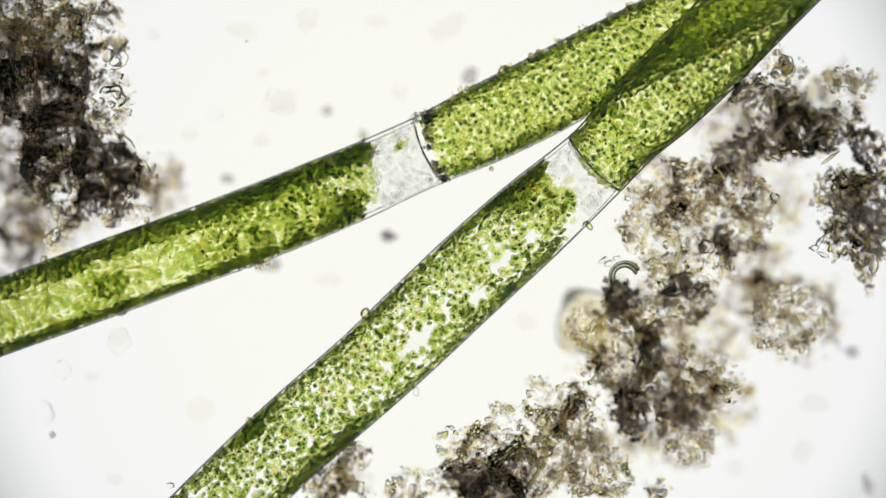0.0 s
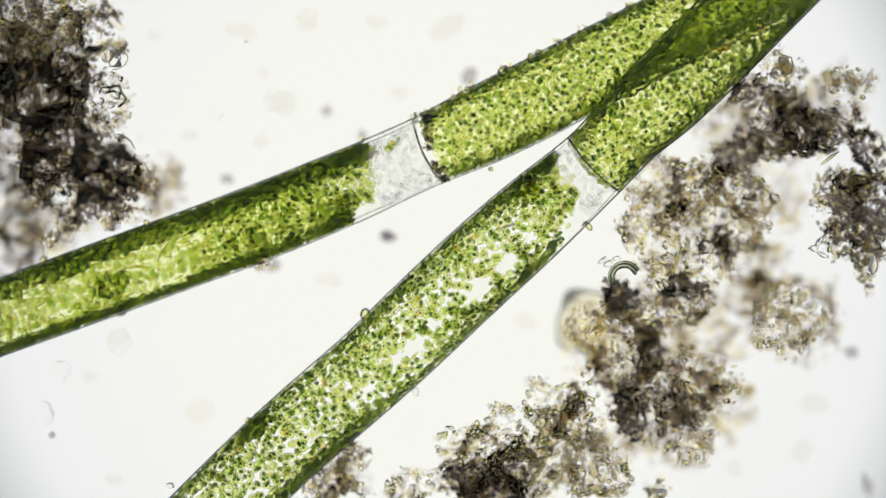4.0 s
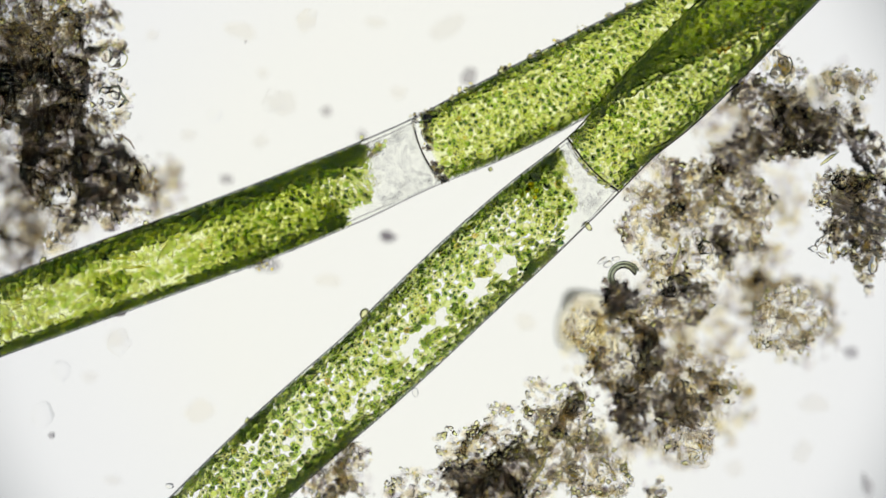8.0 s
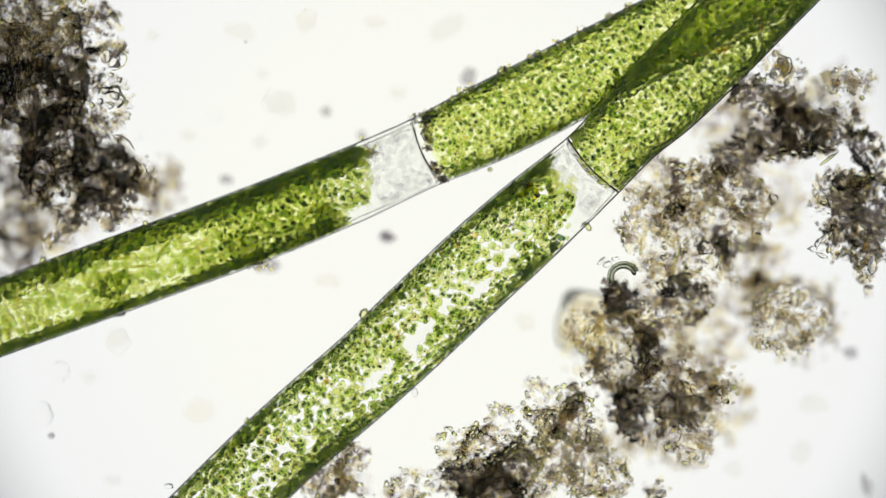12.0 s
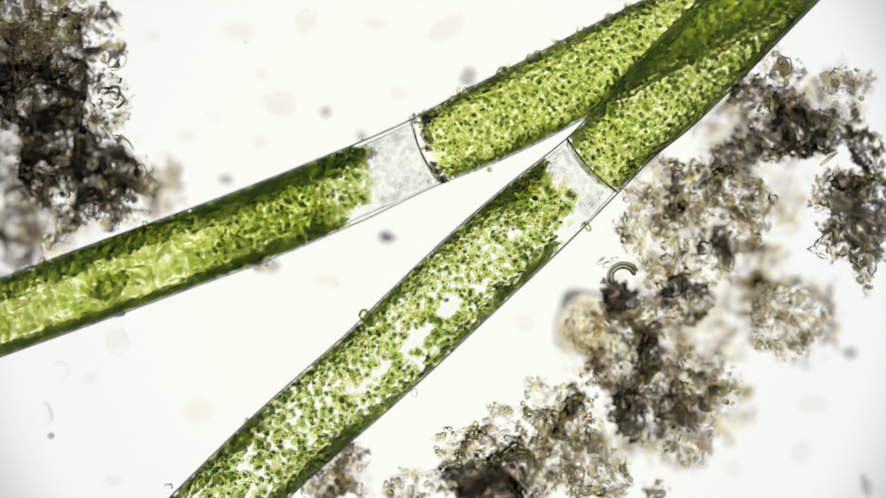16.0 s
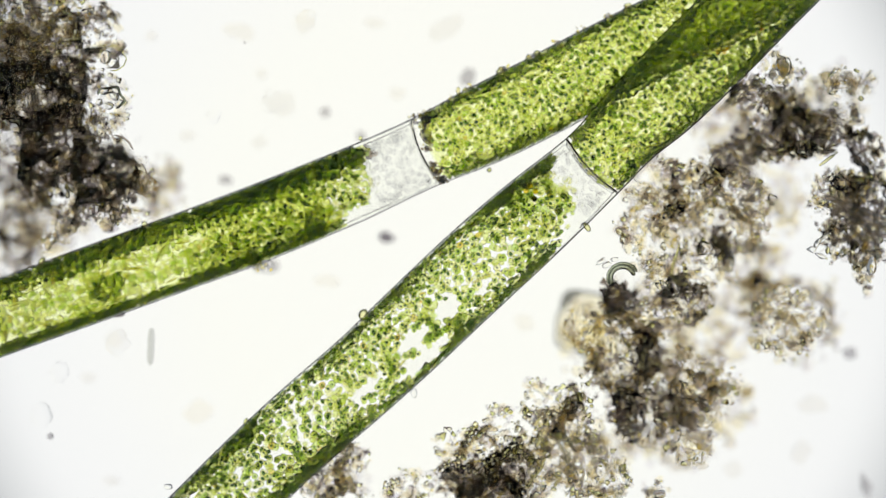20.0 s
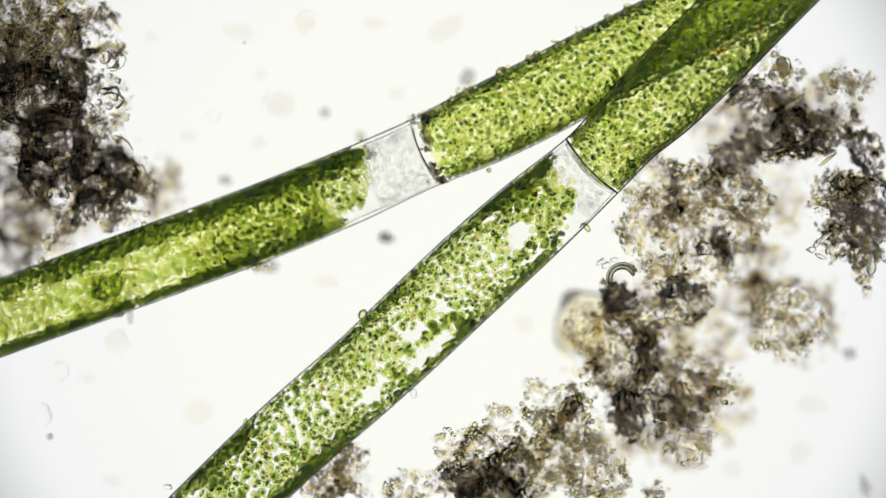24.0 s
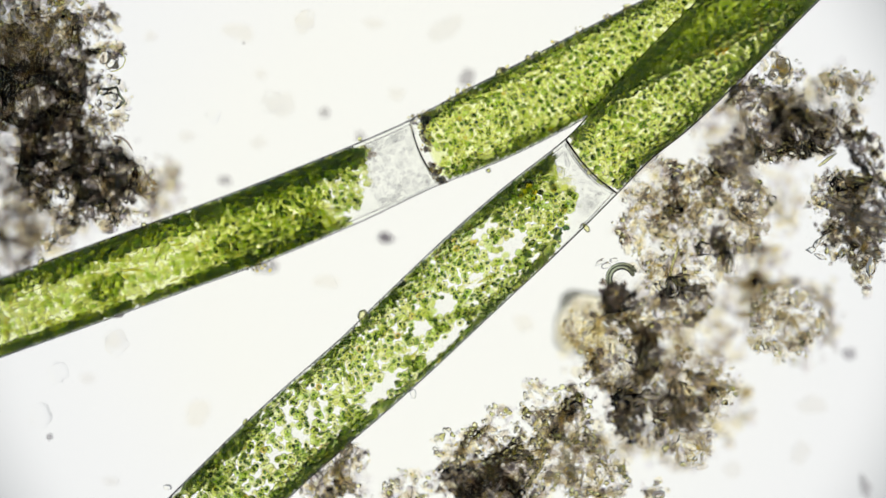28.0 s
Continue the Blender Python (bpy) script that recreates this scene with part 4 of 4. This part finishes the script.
# empty shells of round cells, each with the rest of an inner wall
for label, x, y, rx, ry, a0, a1, r, stuff in (
        ("clear round empty cell with a dark upper rim", 122, 34, 21, 15, 200, -25, 2.6, DARK), ("glassy round cell with dark bent walls", 196, 173, 24, 20, 160, -60, 2.2, CURL), ("glassy round cell filled with grains", 198, 104, 24, 22, 100, -90, 1.1, GRAIN),
        ("large clear round cell with a thin dark rim", 1386, 116, 17, 19, 110, -60, 1.2, CURL), ("small clear ring shaped cell", 1488, 323, 13, 11, 330, 40, 1.8, CURL), ("brown round shell half sunk in detritus", 1012, 843, 24, 22, 140, -40, 2.2, FLOC),
        ("clear oval cell with a thin rim", 1194, 506, 11, 19, 340, 20, 1.2, CURL), ("small pale round cell at the detritus edge", 1369, 352, 8, 9, 355, 5, 1.4, GRAIN), ("clear round cell in tan detritus", 1250, 440, 15, 13, 260, 60, 1.5, CURL)):
    shell = bent_tube("cell_shell", label, "cell shell", arc(x, y, rx, ry, a0, a1), r, stuff)
    tagged(shell, group="empty cell shells")
    inner = bent_tube("inner_wall", "", "", arc(x, y, rx * 0.55, ry * 0.55, a0 - 30, (a0 + a1) / 2 - 40), r * 0.8, GRAIN)
    inner.parent = shell

# dark knots of crowded chloroplasts that creep along the wall of a cell
for seed, rows, count in ((61, [(0, 978, 432), (3, 984, 430), (8, 984, 436), (11, 988, 428), (15, 978, 428), (17, 972, 444), (21, 974, 442), (25, 994, 412), (28, 998, 408)], 10),
                          (62, [(0, 899, 511), (8, 934, 476), (15, 899, 504), (17, 874, 531), (21, 826, 576), (25, 838, 568), (28, 866, 542)], 12),
                          (63, [(0, 712, 258), (3, 700, 258), (6, 688, 257), (9, 668, 264), (14, 652, 272), (28, 646, 275)], 11)):
    rng = random.Random(seed)
    verts, faces = [], []
    for i in range(count):
        c, r = Vector((rng.gauss(0, 0.010), rng.gauss(0, 0.0045), rng.gauss(0, 0.006))), rng.uniform(0.003, 0.006)
        n = len(verts)
        verts.extend(c + v * r for v in BALL[0])
        faces.extend([j + n for j in f] for f in BALL[1])
    tube_root, tube_home = (root1, home1) if seed == 63 else (root2, home2)
    knot = mesh_part("chloroplast_knot", soup("chloroplast_knot", verts, faces), CHLORO if seed == 63 else DENSE, tube_root, "dark green knot of crowded chloroplasts")
    MOVES.append((knot, [(t, Matrix.Translation(at(x, y, 0.095) - tube_home) @ Matrix.Rotation(radians(42), 4, "Z")) for t, x, y in rows]))

# ---- dust under the slide ----
for i, (x, y, rx, ry, faint, turn) in enumerate(((684, 419, 15, 9, 0, 0), (402, 317, 12, 9, 0, 0), (790, 48, 32, 18, 1, 30), (830, 135, 12, 17, 0, 0), (577, 198, 11, 9, 0, 0), (580, 496, 24, 12, 1, 0), (355, 728, 34, 18, 1, 30),
                                                   (1440, 715, 24, 16, 1, 0), (1506, 624, 12, 11, 0, 0), (1535, 858, 9, 20, 0, 20), (705, 165, 14, 12, 1, 0), (270, 62, 10, 10, 1, 0), (500, 185, 26, 20, 1, 0), (930, 570, 16, 16, 1, 0), (205, 600, 14, 14, 1, 0),
                                                   # Last row: blurred body of the brown tag on a filament wall, not
                                                   # dust.
                                                   (640, 240, 10, 9, 0, 0), (1010, 690, 14, 10, 1, 0), (540, 40, 16, 16, 1, 0), (200, 850, 14, 8, 1, 0), (472, 469, 24, 13, 0, 10))):
    ob = cell_body("dust_speck", "pale tan blurred dust speck under the slide" if faint else "grey blurred dust speck under the slide", "dust", x, y, -0.303 - 0.006, (rx, ry, 6), FAINT if faint else (DUSK if i == 0 else DUST), 200 + i, turn, "dust specks", 0.5)
    if (x, y) == (355, 728):
        MOVES.append((ob, [(t, Matrix.Translation(at(x, y, -0.309)) @ Matrix.Rotation(radians(a), 4, "Z")) for t, a in ((0, 22), (26.1, 22), (26.6, 62), (28, 62))]))
root = cell_body("clear_cell", "faint clear round cell lying on the slide", "cell", 76, 733, 0.014, (19, 22, 12), DIM, 300, 0, "clear cells")
cell_body("clear_cell", "tiny dark round grain lying on the slide", "cell", 91, 771, 0.006, (6, 6, 5), DUST, 301, 0, "clear cells")
cell_body("clear_cell", "tiny dark round grain lying on the slide", "cell", 435, 74, 0.004, (2.5, 2.5, 2.5), DUST, 302, 0, "clear cells")

for i, (x, y, rx, ry) in enumerate(((212, 605, 20, 22), (108, 658, 17, 18), (545, 32, 16, 17), (485, 178, 20, 20), (380, 205, 13, 12))):
    cell_body("clear_cell", "faint clear round cell lying on the slide", "cell", x, y, 0.012, (rx, ry, 9), DIM, 310 + i, 0, "clear cells", 0.4)
for i, (x, y, rx, ry, turn) in enumerate(((158, 668, 14, 9, 10), (425, 55, 28, 14, -10), (465, 130, 10, 9, 0), (462, 250, 14, 11, 0), (335, 240, 14, 9, 0), (665, 40, 18, 10, 0), (1300, 830, 20, 14, 0), (1420, 800, 16, 20, 0))):
    cell_body("dust_speck", "faint tan blurred dust speck under the slide", "dust", x, y, -0.309, (rx, ry, 5), FAINT, 330 + i, turn, "dust specks", 0.5)


# ---- swimmers ----
def rod(label, length, r, material):
    verts = [(v.x * r / 1000, math.copysign(max(0, abs(v.y) - 0.0) ** 0.4, v.y) * length / 2000, v.z * r / 1000) for v in FINE[0]]
    me = soup("rod_bacterium", verts, FINE[1])
    me.materials.append(material)
    return tagged(new("rod_bacterium", me), label, "bacterium", "rod bacteria")


def swim(ob, rows):
    MOVES.append((ob, [(t, Matrix.Translation(at(x, y, z)) @ Matrix.Rotation(radians(a), 4, "Z")) for t, x, y, z, a in rows]))


swim(rod("grey rod shaped swimming bacterium out of focus", 66, 6, RODS), [
    (0, 1000, -90, 0.02, 60), (18.3, 1000, -60, 0.02, 60), (18.6, 930, 40, 0.015, 80), (18.8, 842, 85, 0.01, 92), (19.0, 624, 108, 0.01, 100), (19.2, 430, 124, 0.01, 92), (19.5, 300, 420, 0.008, 20), (19.8, 267, 567, 0.01, 0),
    (20.0, 269, 612, 0.01, -2), (20.2, 270, 660, 0.01, 0), (20.4, 279, 700, 0.01, 0), (20.6, 281, 696, 0.01, -3), (20.8, 279, 694, 0.01, -5), (21.0, 276, 688, 0.01, -12), (21.2, 281, 675, 0.01, -20), (21.4, 285, 656, 0.01, -6),
    (22.4, 290, 650, 0.01, 0), (23.5, 271, 618, 0.01, 8), (23.6, 271, 594, 0.01, 8), (23.8, 266, 550, 0.01, 10), (24.0, 232, 540, 0.008, 4), (24.2, 227, 573, 0.01, 10), (24.4, 244, 592, 0.01, 65), (24.6, 225, 560, 0.01, 20), (24.8, 210, 572, 0.01, 8),
    (25.0, 184, 540, 0.008, 0), (25.2, 175, 637, 0.01, -4), (25.4, 170, 748, 0.01, 4), (25.6, 198, 863, 0.01, 20), (25.9, 230, 960, 0.01, 10), (26.5, 250, 940, 0.01, 0), (26.8, 248, 803, 0.01, 2), (27.0, 214, 667, 0.01, 8), (27.2, 237, 787, 0.01, 10), (27.5, 255, 960, 0.01, 10), (28, 255, 960, 0.01, 10)])
swim(rod("thin dark needle shaped swimming bacterium in focus", 62, 2.4, DUSK), [
    (0, 900, 400, 0.012, -70), (16.8, 900, 400, 0.012, -70), (17.1, 820, 360, 0.05, -80), (17.5, 708, 342, 0.13, -84), (18.0, 680, 350, 0.13, -72), (18.6, 590, 366, 0.145, -65), (19.2, 540, 385, 0.004, -70), (20.5, 560, 385, 0.004, -70),
    (20.9, 655, 358, 0.142, -72), (21.2, 692, 343, 0.142, -72), (21.4, 731, 334, 0.13, -68), (22.0, 820, 360, 0.05, -60), (22.6, 900, 400, 0.012, -60), (28, 900, 400, 0.012, -60)])

swim(rod("grey rod shaped swimming bacterium out of focus", 62, 6, RODS), [
    (0, 1500, 980, 0.01, -10), (12.2, 1500, 970, 0.01, -5), (12.4, 1496, 880, 0.01, 0), (12.5, 1489, 805, 0.01, 4), (12.7, 1500, 960, 0.01, 10), (14.7, 1450, 960, 0.01, -20), (14.9, 1434, 790, 0.01, -24), (15.0, 1428, 712, 0.01, -22),
    (15.1, 1428, 655, 0.01, -8), (15.3, 1385, 560, 0.008, 20), (15.6, 1290, 440, 0.008, 20), (28, 1290, 440, 0.008, 20)])
swim(rod("grey rod shaped swimming bacterium out of focus", 60, 6, RODS), [
    (0, 1010, 820, 0.01, 20), (20.6, 1000, 800, 0.01, 20), (20.9, 905, 722, 0.01, 15), (21.0, 886, 690, 0.01, 4), (21.2, 850, 668, 0.01, 18), (21.5, 800, 645, 0.01, 36), (21.8, 840, 690, 0.01, 30), (22.3, 1000, 810, 0.01, 20), (28, 1010, 820, 0.01, 20)])
swim(rod("grey rod shaped swimming bacterium out of focus", 60, 6, RODS), [
    (0, 480, -120, 0.01, 0), (23.1, 478, -120, 0.01, 0), (23.4, 470, 40, 0.01, 0), (23.5, 464, 104, 0.01, 0), (23.6, 456, 152, 0.01, -6), (23.7, 432, 245, 0.01, -44), (23.8, 300, 270, 0.01, -60), (24.0, 120, 200, 0.008, -50), (28, 110, 200, 0.008, -50)])
swim(cell_body("clear_cell", "clear oblong cell darting out of the detritus", "cell", 1110, 690, 0.14, (17, 8, 7), BUBBLE, 350, 0, "clear cells", 0.3), [
    (0, 1120, 700, 0.13, 0), (5.7, 1110, 680, 0.13, 0), (5.9, 1000, 630, 0.13, -10), (6.0, 955, 616, 0.13, -12), (6.1, 980, 640, 0.13, -30), (6.3, 1110, 690, 0.13, -40),
    (7.3, 1110, 690, 0.13, -40), (7.5, 975, 610, 0.10, -20), (7.7, 1110, 690, 0.13, 0), (28, 1120, 700, 0.13, 0)])


def motions():
    for ob, rows in MOVES:
        walk(ob, rows)


motions()
